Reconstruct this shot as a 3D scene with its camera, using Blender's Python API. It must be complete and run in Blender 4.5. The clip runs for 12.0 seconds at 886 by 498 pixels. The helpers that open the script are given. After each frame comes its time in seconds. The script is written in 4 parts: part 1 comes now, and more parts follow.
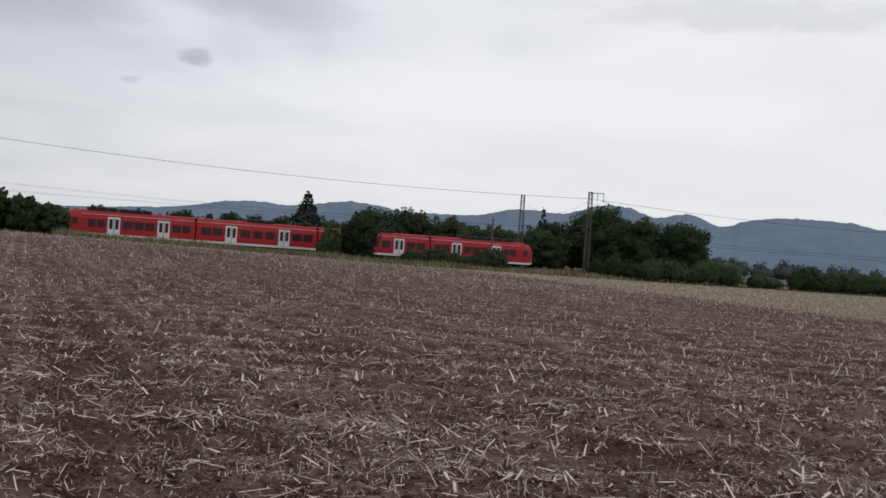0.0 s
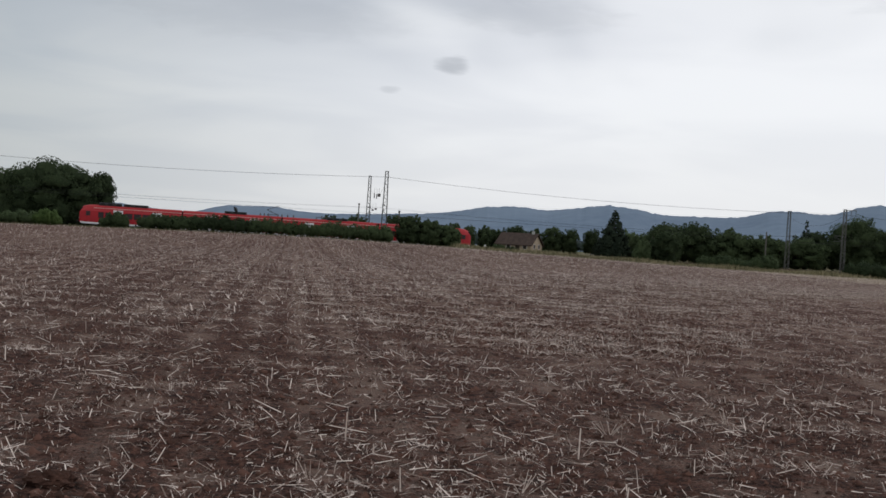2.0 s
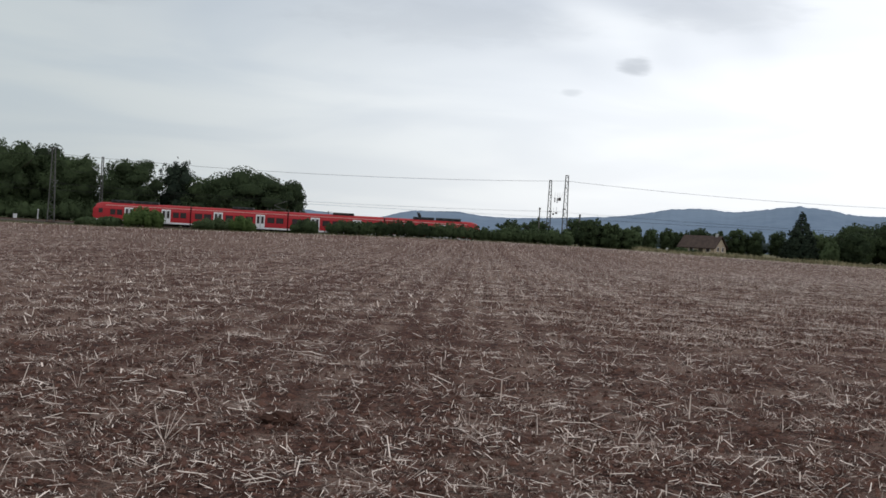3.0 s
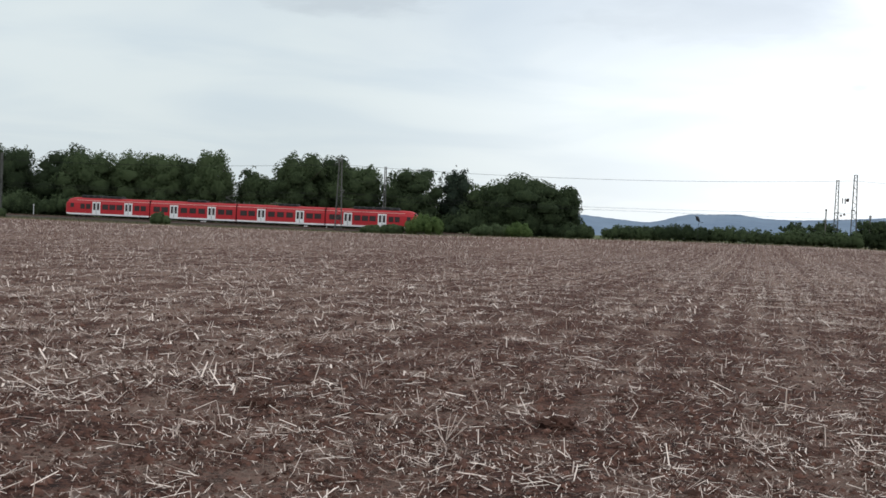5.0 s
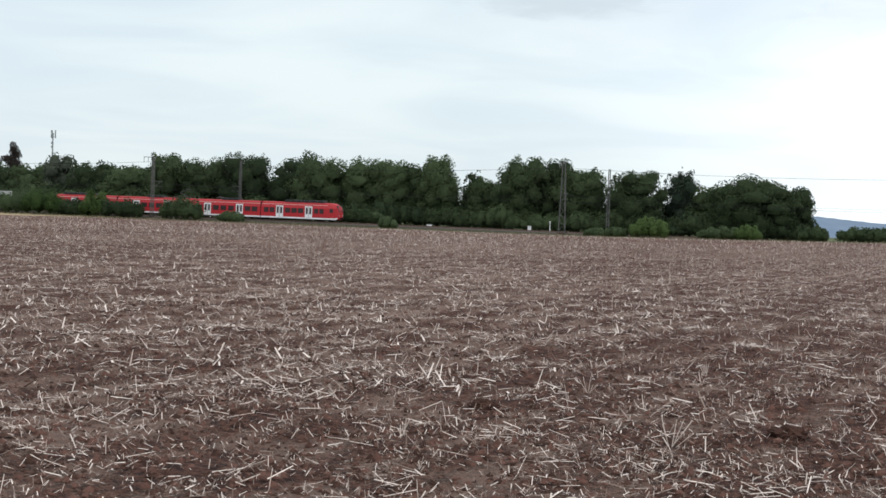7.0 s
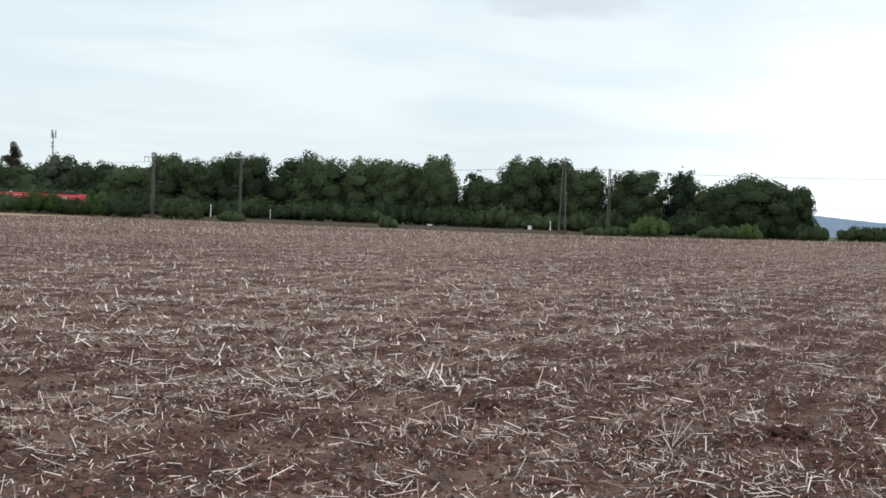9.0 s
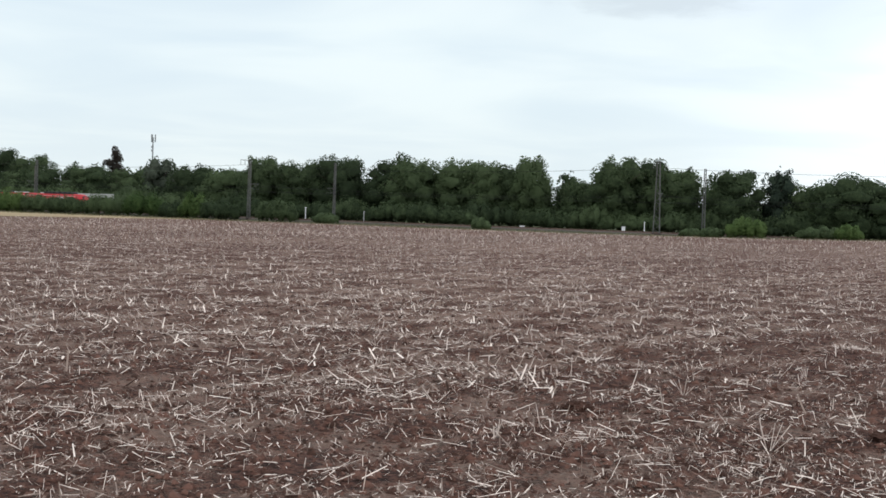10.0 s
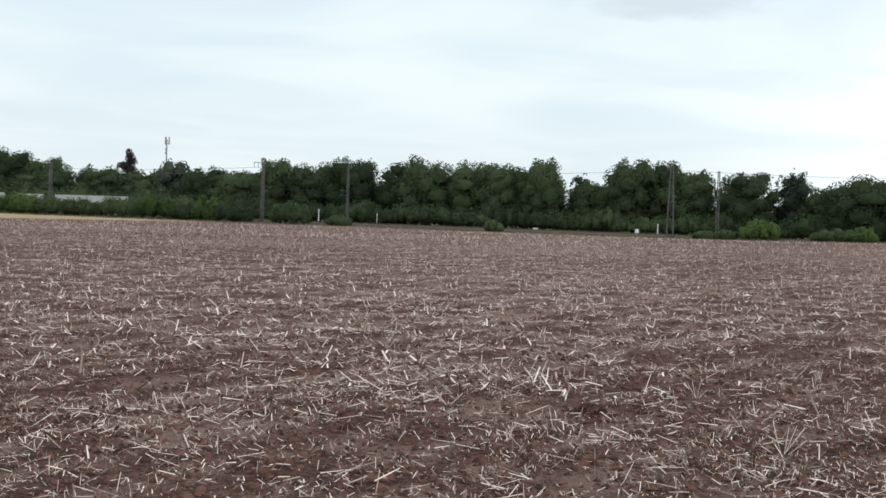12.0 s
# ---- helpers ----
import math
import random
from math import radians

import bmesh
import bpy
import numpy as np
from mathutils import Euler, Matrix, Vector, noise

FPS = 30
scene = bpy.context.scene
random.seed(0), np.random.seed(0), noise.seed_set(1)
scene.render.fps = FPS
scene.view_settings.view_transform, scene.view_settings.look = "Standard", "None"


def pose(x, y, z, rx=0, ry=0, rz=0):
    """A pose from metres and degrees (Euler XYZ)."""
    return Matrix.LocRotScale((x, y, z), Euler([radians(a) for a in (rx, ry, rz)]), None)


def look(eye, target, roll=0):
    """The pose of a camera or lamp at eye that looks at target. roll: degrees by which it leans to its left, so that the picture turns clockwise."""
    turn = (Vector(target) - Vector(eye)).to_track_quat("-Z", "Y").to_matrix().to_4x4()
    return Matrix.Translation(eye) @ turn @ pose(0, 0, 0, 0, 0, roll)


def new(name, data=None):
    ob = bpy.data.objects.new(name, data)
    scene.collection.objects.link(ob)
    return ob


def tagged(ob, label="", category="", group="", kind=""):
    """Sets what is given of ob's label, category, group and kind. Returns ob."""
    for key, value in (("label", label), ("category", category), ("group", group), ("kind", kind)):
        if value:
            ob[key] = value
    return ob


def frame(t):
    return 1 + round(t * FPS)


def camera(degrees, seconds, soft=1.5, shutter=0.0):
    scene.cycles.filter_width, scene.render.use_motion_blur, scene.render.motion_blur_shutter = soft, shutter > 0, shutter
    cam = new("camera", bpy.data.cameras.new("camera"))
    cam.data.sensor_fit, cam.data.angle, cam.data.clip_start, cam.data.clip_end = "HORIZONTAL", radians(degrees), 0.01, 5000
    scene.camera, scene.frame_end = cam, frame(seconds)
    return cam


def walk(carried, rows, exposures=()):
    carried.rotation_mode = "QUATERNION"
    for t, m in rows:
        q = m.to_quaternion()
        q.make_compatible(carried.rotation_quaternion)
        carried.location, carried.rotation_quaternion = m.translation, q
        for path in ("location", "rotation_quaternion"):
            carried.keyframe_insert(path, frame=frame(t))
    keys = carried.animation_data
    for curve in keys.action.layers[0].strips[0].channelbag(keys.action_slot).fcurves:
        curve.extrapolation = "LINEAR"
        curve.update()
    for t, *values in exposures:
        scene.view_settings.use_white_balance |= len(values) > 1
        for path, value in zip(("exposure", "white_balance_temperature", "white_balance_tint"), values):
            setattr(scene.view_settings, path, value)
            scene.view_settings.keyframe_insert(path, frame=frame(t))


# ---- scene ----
import itertools

cam = camera(40.0, 12.0, soft=1.6)
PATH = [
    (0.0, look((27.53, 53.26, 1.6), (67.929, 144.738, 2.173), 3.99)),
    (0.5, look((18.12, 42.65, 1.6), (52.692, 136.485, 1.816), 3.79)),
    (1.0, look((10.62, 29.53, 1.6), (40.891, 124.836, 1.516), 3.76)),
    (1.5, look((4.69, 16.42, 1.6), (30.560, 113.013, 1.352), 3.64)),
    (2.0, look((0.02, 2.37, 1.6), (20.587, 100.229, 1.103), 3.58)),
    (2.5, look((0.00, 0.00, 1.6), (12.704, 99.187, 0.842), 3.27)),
    (3.0, look((0.00, 0.00, 1.6), (5.741, 99.830, 0.560), 3.14)),
    (5.0, look((0.00, 0.00, 1.6), (-16.759, 98.571, -0.130), 2.52)),
    (5.5, look((0.00, 0.00, 1.6), (-22.349, 97.453, -0.268), 2.50)),
    (6.0, look((0.00, 0.00, 1.6), (-27.229, 96.201, -0.390), 2.35)),
    (6.5, look((0.00, 0.00, 1.6), (-31.774, 94.793, -0.581), 2.29)),
    (7.0, look((0.00, 0.00, 1.6), (-34.432, 93.859, -0.623), 2.25)),
    (9.0, look((0.00, 0.00, 1.6), (-34.458, 93.848, -0.652), 2.22)),
    (9.5, look((0.00, 0.00, 1.6), (-37.617, 92.625, -0.757), 2.13)),
    (10.0, look((0.00, 0.00, 1.6), (-41.492, 90.954, -0.818), 2.04)),
    (10.5, look((0.00, 0.00, 1.6), (-43.193, 90.157, -0.853), 1.96)),
    (11.0, look((0.00, 0.00, 1.6), (-42.506, 90.490, -0.602), 2.02)),
    (11.5, look((0.00, 0.00, 1.6), (-42.496, 90.493, -0.674), 2.04)),
    (12.0, look((0.00, 0.00, 1.6), (-42.469, 90.505, -0.662), 2.05)),
]
EXPOSURES = [(0.0, -0.81, 6500, 10), (1.0, -0.8, 6500, 10), (2.0, -0.74, 6480, 9), (2.5, -0.60, 6460, 8.5), (3.0, -0.45, 6440, 8), (5.0, -0.10, 6380, 6.5), (7.0, 0.12, 6350, 6), (12.0, 0.18, 6350, 6)]
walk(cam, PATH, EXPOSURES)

# ---------------------------------------------------------------- sky and light
SUN_EL, SUN_AZ = radians(48), radians(215)


def node(nt, kind, **kw):
    n = nt.nodes.new(kind)
    for k, v in kw.items():
        n.inputs[k].default_value = v
    return n


def mixer(nt, fac, a, b):
    n = nt.nodes.new("ShaderNodeMix")
    n.data_type = "RGBA"
    for sock, val in ((n.inputs[0], fac), (n.inputs[6], a), (n.inputs[7], b)):
        if hasattr(val, "is_output"):
            nt.links.new(val, sock)
        else:
            sock.default_value = val
    return n.outputs[2]


def calc(nt, op, a, b=0.0, clamp=False):
    n = nt.nodes.new("ShaderNodeMath")
    n.operation, n.use_clamp = op, clamp
    for sock, val in ((n.inputs[0], a), (n.inputs[1], b)):
        if hasattr(val, "is_output"):
            nt.links.new(val, sock)
        else:
            sock.default_value = val
    return n.outputs[0]


def smooth(nt, val, lo, hi):
    n = nt.nodes.new("ShaderNodeMapRange")
    n.interpolation_type = "SMOOTHSTEP"
    nt.links.new(val, n.inputs[0])
    n.inputs[1].default_value, n.inputs[2].default_value = lo, hi
    return n.outputs[0]


def build_world():
    w = bpy.data.worlds.new("overcast")
    scene.world = w
    w.use_nodes = True
    nt = w.node_tree
    nt.nodes.clear()
    out = nt.nodes.new("ShaderNodeOutputWorld")
    bg = node(nt, "ShaderNodeBackground", Strength=1.0)
    sky = nt.nodes.new("ShaderNodeTexSky")
    sky.sky_type, sky.sun_disc = "NISHITA", False
    sky.sun_elevation, sky.sun_rotation = SUN_EL, SUN_AZ
    sky.air_density, sky.dust_density = 1.0, 2.0
    dim = nt.nodes.new("ShaderNodeVectorMath")
    dim.operation = "SCALE"
    dim.inputs[3].default_value = 0.1
    nt.links.new(sky.outputs[0], dim.inputs[0])
    tc = nt.nodes.new("ShaderNodeTexCoord")
    sep = nt.nodes.new("ShaderNodeSeparateXYZ")
    nt.links.new(tc.outputs["Generated"], sep.inputs[0])
    up = calc(nt, "ADD", calc(nt, "MAXIMUM", sep.outputs[2], 0.0), 0.10)
    comb = nt.nodes.new("ShaderNodeCombineXYZ")
    nt.links.new(calc(nt, "DIVIDE", sep.outputs[0], up), comb.inputs[0])
    nt.links.new(calc(nt, "DIVIDE", sep.outputs[1], up), comb.inputs[1])
    big = node(nt, "ShaderNodeTexNoise", Scale=0.42, Detail=4.0, Roughness=0.5, Distortion=0.6)
    fine = node(nt, "ShaderNodeTexNoise", Scale=0.8, Detail=4.0, Roughness=0.48, Distortion=0.5)
    wisp = node(nt, "ShaderNodeTexNoise", Scale=7.0, Detail=4.0, Roughness=0.6, Distortion=0.3)
    for n in (big, fine, wisp):
        nt.links.new(comb.outputs[0], n.inputs["Vector"])
    # thick bright cover, darker rolls, thin paler gaps; heavier and brighter towards the hills than over the wood
    side = smooth(nt, sep.outputs[0], -0.32, 0.30)
    cover = mixer(nt, smooth(nt, fine.outputs[0], 0.34, 0.66), (0.72, 0.80, 0.87, 1), (0.86, 0.915, 0.935, 1))
    cover = mixer(nt, side, cover, mixer(nt, smooth(nt, fine.outputs[0], 0.34, 0.66), (1.34, 1.37, 1.46, 1), (1.56, 1.58, 1.64, 1)))
    roll = calc(nt, "MULTIPLY", smooth(nt, big.outputs[0], 0.42, 0.58), calc(nt, "ADD", calc(nt, "MULTIPLY", side, 0.4), 0.22))
    cover = mixer(nt, calc(nt, "MULTIPLY", roll, smooth(nt, sep.outputs[2], 0.105, 0.185)), cover, (0.54, 0.61, 0.74, 1))
    cover = mixer(nt, calc(nt, "MULTIPLY", smooth(nt, sep.outputs[0], 0.05, 0.6), 0.5), cover, (1.70, 1.70, 1.74, 1))
    # bright band low over the horizon
    low = calc(nt, "MULTIPLY", calc(nt, "SUBTRACT", 1.0, smooth(nt, sep.outputs[2], 0.02, 0.14)), 0.5)
    cover = mixer(nt, low, cover, mixer(nt, side, (0.80, 0.845, 0.865, 1), (1.42, 1.42, 1.44, 1)))
    full = mixer(nt, 0.9, dim.outputs[0], cover)
    # one small dark scud cloud, a fainter one beside it, and broad grey undersides higher up
    for az, el, wide, high, amount in ((-11.8, 8.3, 0.010, 0.005, 0.42), (-8.9, 7.0, 0.006, 0.0022, 0.22), (14.8, 10.4, 0.055, 0.010, 0.28), (-37.5, 11.8, 0.080, 0.010, 0.20), (-2.5, 10.0, 0.085, 0.014, 0.12), (-15.5, 10.8, 0.050, 0.010, 0.16)):
        dx, dy, dz = math.sin(radians(-az)) * math.cos(radians(el)), math.cos(radians(az)) * math.cos(radians(el)), math.sin(radians(el))
        ex = calc(nt, "DIVIDE", calc(nt, "SUBTRACT", sep.outputs[0], dx), wide)
        ez = calc(nt, "DIVIDE", calc(nt, "SUBTRACT", sep.outputs[2], dz), high)
        r2 = calc(nt, "ADD", calc(nt, "MULTIPLY", ex, ex), calc(nt, "MULTIPLY", ez, ez))
        r2 = calc(nt, "ADD", r2, calc(nt, "MULTIPLY", calc(nt, "SUBTRACT", wisp.outputs[0], 0.5), 5.0))
        front = calc(nt, "GREATER_THAN", sep.outputs[1], 0.0)
        spot = calc(nt, "MULTIPLY", calc(nt, "MULTIPLY", calc(nt, "SUBTRACT", 1.0, smooth(nt, r2, 0.0, 3.0)), front), amount)
        full = mixer(nt, spot, full, (0.40, 0.44, 0.51, 1))
    nt.links.new(full, bg.inputs[0])
    nt.links.new(bg.outputs[0], out.inputs[0])


build_world()
sun = new("sun", bpy.data.lights.new("sun", "SUN"))
sun.data.energy, sun.data.angle, sun.data.color = 0.6, radians(25), (1.0, 0.96, 0.9)
sun.matrix_world = look((60 * math.sin(SUN_AZ), 60 * math.cos(SUN_AZ), 70), (0, 0, 0))


# ---------------------------------------------------------------- materials
def mat(name, dark, light, scale=4.0, rough=0.7, metal=0.0, bump=0.2, dist=0.02, island=0.0, per_object=0.0, fine=8.0, coord="Object"):
    m = bpy.data.materials.new(name)
    m.use_nodes = True
    nt = m.node_tree
    bs = nt.nodes["Principled BSDF"]
    tc = nt.nodes.new("ShaderNodeTexCoord")
    a = node(nt, "ShaderNodeTexNoise", Scale=scale, Detail=5.0, Roughness=0.6)
    b = node(nt, "ShaderNodeTexNoise", Scale=scale * fine, Detail=3.0, Roughness=0.6)
    for n in (a, b):
        nt.links.new(tc.outputs[coord], n.inputs["Vector"])
    fac = calc(nt, "ADD", calc(nt, "MULTIPLY", a.outputs[0], 0.65), calc(nt, "MULTIPLY", b.outputs[0], 0.35))
    if island:
        g = nt.nodes.new("ShaderNodeNewGeometry")
        fac = calc(nt, "ADD", fac, calc(nt, "MULTIPLY", calc(nt, "SUBTRACT", g.outputs["Random Per Island"], 0.5), island))
    if per_object:
        o = nt.nodes.new("ShaderNodeObjectInfo")
        fac = calc(nt, "ADD", fac, calc(nt, "MULTIPLY", calc(nt, "SUBTRACT", o.outputs["Random"], 0.5), per_object))
    nt.links.new(mixer(nt, smooth(nt, fac, 0.3, 0.7), (*dark, 1), (*light, 1)), bs.inputs["Base Color"])
    bs.inputs["Roughness"].default_value = rough
    bs.inputs["Metallic"].default_value = metal
    if rough > 0.75:
        bs.inputs["Specular IOR Level"].default_value = 0.15
    if bump:
        bp = node(nt, "ShaderNodeBump", Strength=bump, Distance=dist)
        nt.links.new(b.outputs[0], bp.inputs["Height"])
        nt.links.new(bp.outputs[0], bs.inputs["Normal"])
    return m


def leafy(m, share=0.42):
    """Leaves let part of the light through."""
    nt = m.node_tree
    bs = nt.nodes["Principled BSDF"]
    tr = nt.nodes.new("ShaderNodeBsdfTranslucent")
    nt.links.new(bs.inputs["Base Color"].links[0].from_socket, tr.inputs["Color"])
    mx = node(nt, "ShaderNodeMixShader", Fac=share)
    nt.links.new(bs.outputs[0], mx.inputs[1])
    nt.links.new(tr.outputs[0], mx.inputs[2])
    nt.links.new(mx.outputs[0], nt.nodes["Material Output"].inputs["Surface"])


def ground_material():
    """Brown soil under bleached straw, dry grass verge, paler stubble on the neighbouring field, meadow beyond."""
    m = bpy.data.materials.new("field_soil")
    m.use_nodes = True
    nt = m.node_tree
    bs = nt.nodes["Principled BSDF"]
    tc = nt.nodes.new("ShaderNodeTexCoord")
    sep = nt.nodes.new("ShaderNodeSeparateXYZ")
    nt.links.new(tc.outputs["Object"], sep.inputs[0])

    ct, st = math.cos(radians(ROW_TURN)), math.sin(radians(ROW_TURN))
    across = calc(nt, "SUBTRACT", calc(nt, "MULTIPLY", sep.outputs[0], ct), calc(nt, "MULTIPLY", sep.outputs[1], st))
    along = calc(nt, "ADD", calc(nt, "MULTIPLY", sep.outputs[0], st), calc(nt, "MULTIPLY", sep.outputs[1], ct))

    def rows(sx, sy, scale, detail=4.0, rough=0.6):
        mp = nt.nodes.new("ShaderNodeCombineXYZ")
        nt.links.new(calc(nt, "MULTIPLY", across, sx), mp.inputs[0])
        nt.links.new(calc(nt, "MULTIPLY", along, sy), mp.inputs[1])
        n = node(nt, "ShaderNodeTexNoise", Scale=scale, Detail=detail, Roughness=rough)
        nt.links.new(mp.outputs[0], n.inputs["Vector"])
        return n.outputs[0]

    clump = rows(1, 1, 0.9)
    grain = rows(1, 1, 17.0, 6.0, 0.72)
    chaff = rows(1.0, 2.2, 36.0, 6.0, 0.8)
    streak = rows(1.0, 0.06, 1.3, 3.0)
    big = rows(1, 0.35, 0.07, 3.0)
    # shade in the soil's small pits is painted as its dark tone, over natural mottling
    crumb = rows(1, 1, 6.5, 5.0, 0.65)
    soil = mixer(nt, smooth(nt, calc(nt, "ADD", calc(nt, "MULTIPLY", grain, 0.6), calc(nt, "MULTIPLY", crumb, 0.4)), 0.41, 0.59), SOIL_DARK, SOIL_LIGHT)
    lit = calc(nt, "ADD", calc(nt, "MULTIPLY", clump, 0.51), calc(nt, "ADD", calc(nt, "MULTIPLY", chaff, 0.75), calc(nt, "ADD", calc(nt, "MULTIPLY", streak, 0.12), calc(nt, "MULTIPLY", big, 0.25))))
    # drill rows 0.72 m apart, and wider wheel tracks
    drill = calc(nt, "SINE", calc(nt, "ADD", calc(nt, "MULTIPLY", across, 2 * math.pi / 0.72), calc(nt, "MULTIPLY", streak, 3.0)))
    track = calc(nt, "SINE", calc(nt, "MULTIPLY", across, 2 * math.pi / 3.6))
    lit = calc(nt, "ADD", lit, calc(nt, "ADD", calc(nt, "MULTIPLY", drill, 0.036), calc(nt, "MULTIPLY", track, 0.012)))
    # straw lies as separate stalks near the camera's stand; the sheet itself carries chaff
    field = mixer(nt, calc(nt, "MULTIPLY", smooth(nt, lit, 0.80, 0.885), STRAW_COVER), soil, STRAW_TINT)
    edge = calc(nt, "MULTIPLY", calc(nt, "SUBTRACT", rows(1, 1, 0.25), 0.5), 6.0)
    x, y = sep.outputs[0], sep.outputs[1]
    # paler neighbouring stubble field beyond an oblique boundary
    side = calc(nt, "SUBTRACT", calc(nt, "ADD", x, edge), calc(nt, "ADD", calc(nt, "MULTIPLY", y, 0.20), PALE_X))
    pale = mixer(nt, clump, (0.19, 0.145, 0.095, 1), (0.30, 0.235, 0.16, 1))
    col = mixer(nt, smooth(nt, side, 0.0, 4.0), field, pale)
    # grass verge before the railway
    far = calc(nt, "SUBTRACT", calc(nt, "ADD", y, edge), EDGE_Y)
    # broad tan verge on the side of the pale walls
    tan_side = calc(nt, "SUBTRACT", calc(nt, "MULTIPLY", calc(nt, "ADD", x, edge), -1.0), calc(nt, "ADD", calc(nt, "MULTIPLY", y, 0.23), 90.0))
    col = mixer(nt, smooth(nt, tan_side, 0.0, 5.0), col, mixer(nt, clump, (0.24, 0.175, 0.10, 1), (0.40, 0.31, 0.19, 1)))
    dry = mixer(nt, smooth(nt, clump, 0.35, 0.65), (0.075, 0.08, 0.038, 1), (0.22, 0.175, 0.105, 1))
    col = mixer(nt, smooth(nt, far, 0.0, 3.0), col, dry)
    meadow = mixer(nt, smooth(nt, clump, 0.3, 0.7), (0.055, 0.075, 0.03, 1), (0.13, 0.14, 0.06, 1))
    rank = mixer(nt, smooth(nt, clump, 0.35, 0.65), (0.030, 0.034, 0.018, 1), (0.075, 0.062, 0.045, 1))
    col = mixer(nt, smooth(nt, y, 203.0, 206.0), col, mixer(nt, smooth(nt, x, 40.0, 48.0), rank, dry))
    col = mixer(nt, smooth(nt, y, 300.0, 320.0), col, meadow)
    nt.links.new(col, bs.inputs["Base Color"])
    bs.inputs["Roughness"].default_value = 0.95
    bs.inputs["Specular IOR Level"].default_value = 0.15
    bp = node(nt, "ShaderNodeBump", Strength=1.0, Distance=0.07)
    nt.links.new(calc(nt, "ADD", grain, calc(nt, "MULTIPLY", clump, 0.8)), bp.inputs["Height"])
    nt.links.new(bp.outputs[0], bs.inputs["Normal"])
    return m


ROW_TURN = 4.8          # the drill rows run this many degrees off the y axis
SOIL_DARK, SOIL_LIGHT = (0.021, 0.0098, 0.0072, 1), (0.138, 0.0625, 0.0445, 1)
STRAW_TINT, STRAW_COVER = (0.40, 0.285, 0.23, 1), 0.40
PALE_X, EDGE_Y = 47.0, 192.0

M_GROUND = ground_material()
M_STRAW = mat("bleached_straw", (0.22, 0.155, 0.122), (0.80, 0.68, 0.60), 3.0, 0.6, bump=0, island=0.9)
M_GRASS = mat("dry_grass", (0.055, 0.068, 0.03), (0.24, 0.20, 0.12), 0.05, 0.85, bump=0, island=0.7)
M_HAY = mat("pale_dry_grass", (0.12, 0.118, 0.06), (0.36, 0.31, 0.19), 0.05, 0.85, bump=0, island=0.8)
M_CLOD = mat("dry_soil", (0.048, 0.0245, 0.018), (0.135, 0.069, 0.052), 9.0, 0.95, bump=0.5, island=0.5)
M_LEAF = mat("dark_foliage", (0.041, 0.060, 0.030), (0.098, 0.134, 0.063), 0.6, 0.85, bump=0, island=0.1, per_object=0.35)
M_LEAF_LIGHT = mat("light_foliage", (0.052, 0.088, 0.028), (0.120, 0.175, 0.058), 0.6, 0.85, bump=0, island=0.1, per_object=0.3)
M_LEAF_GREY = mat("grey_green_foliage", (0.06, 0.075, 0.055), (0.12, 0.14, 0.10), 0.6, 0.85, bump=0, island=0.18)
# far trees: the haze of distance is mixed into this bluish leaf colour
M_LEAF_HAZE = mat("hazed_far_foliage", (0.050, 0.066, 0.062), (0.078, 0.100, 0.090), 0.02, 0.9, bump=0, island=0.1)
M_NEEDLE = mat("dark_needles", (0.016, 0.026, 0.018), (0.040, 0.056, 0.036), 0.8, 0.85, bump=0, island=0.18)
M_LEAF_RED = mat("dark_reddish_foliage", (0.030, 0.026, 0.022), (0.060, 0.050, 0.040), 0.6, 0.85, bump=0, island=0.18)
for leaf_material in (M_LEAF, M_LEAF_LIGHT, M_LEAF_GREY, M_LEAF_RED):
    leafy(leaf_material)
M_BARK = mat("bark", (0.05, 0.04, 0.03), (0.12, 0.10, 0.08), 5.0, 0.9, bump=0.6)
M_BALLAST = mat("ballast", (0.045, 0.033, 0.030), (0.125, 0.092, 0.082), 6.0, 0.95, bump=0.8, dist=0.05)
M_RAIL = mat("rusty_rail", (0.08, 0.04, 0.025), (0.2, 0.15, 0.12), 3.0, 0.5, 0.6)
M_STEEL = mat("weathered_steel", (0.06, 0.062, 0.058), (0.14, 0.138, 0.13), 2.0, 0.7, 0.2)
M_WIRE = mat("dark_wire", (0.02, 0.02, 0.02), (0.045, 0.045, 0.045), 2.0, 0.8, 0.0, bump=0)
M_CERAMIC = mat("brown_insulator", (0.04, 0.03, 0.03), (0.08, 0.06, 0.05), 4.0, 0.3, bump=0)
M_RED = mat("red_paint", (0.36, 0.006, 0.013), (0.43, 0.008, 0.016), 0.7, 0.55, bump=0.03)
M_ROOF_RED = mat("pinkish_red_roof", (0.32, 0.012, 0.017), (0.40, 0.020, 0.024), 0.8, 0.7, bump=0.05)
M_WHITE = mat("white_paint", (0.66, 0.66, 0.67), (0.80, 0.80, 0.81), 1.0, 0.4, bump=0.03)
M_GLASS = mat("dark_window_glass", (0.012, 0.006, 0.007), (0.034, 0.016, 0.018), 0.8, 0.45, bump=0)
M_RUBBER = mat("black_rubber", (0.012, 0.012, 0.013), (0.03, 0.03, 0.03), 4.0, 0.8, bump=0.2)
M_BELLOWS = mat("dark_red_bellows", (0.06, 0.008, 0.010), (0.12, 0.014, 0.018), 3.0, 0.85, bump=0.2)
M_DARK = mat("dark_underframe", (0.018, 0.017, 0.017), (0.05, 0.045, 0.042), 2.0, 0.8, bump=0.3)
M_ROOFBOX = mat("dark_grey_roof_box", (0.014, 0.015, 0.017), (0.036, 0.037, 0.040), 1.5, 0.6, bump=0.1)
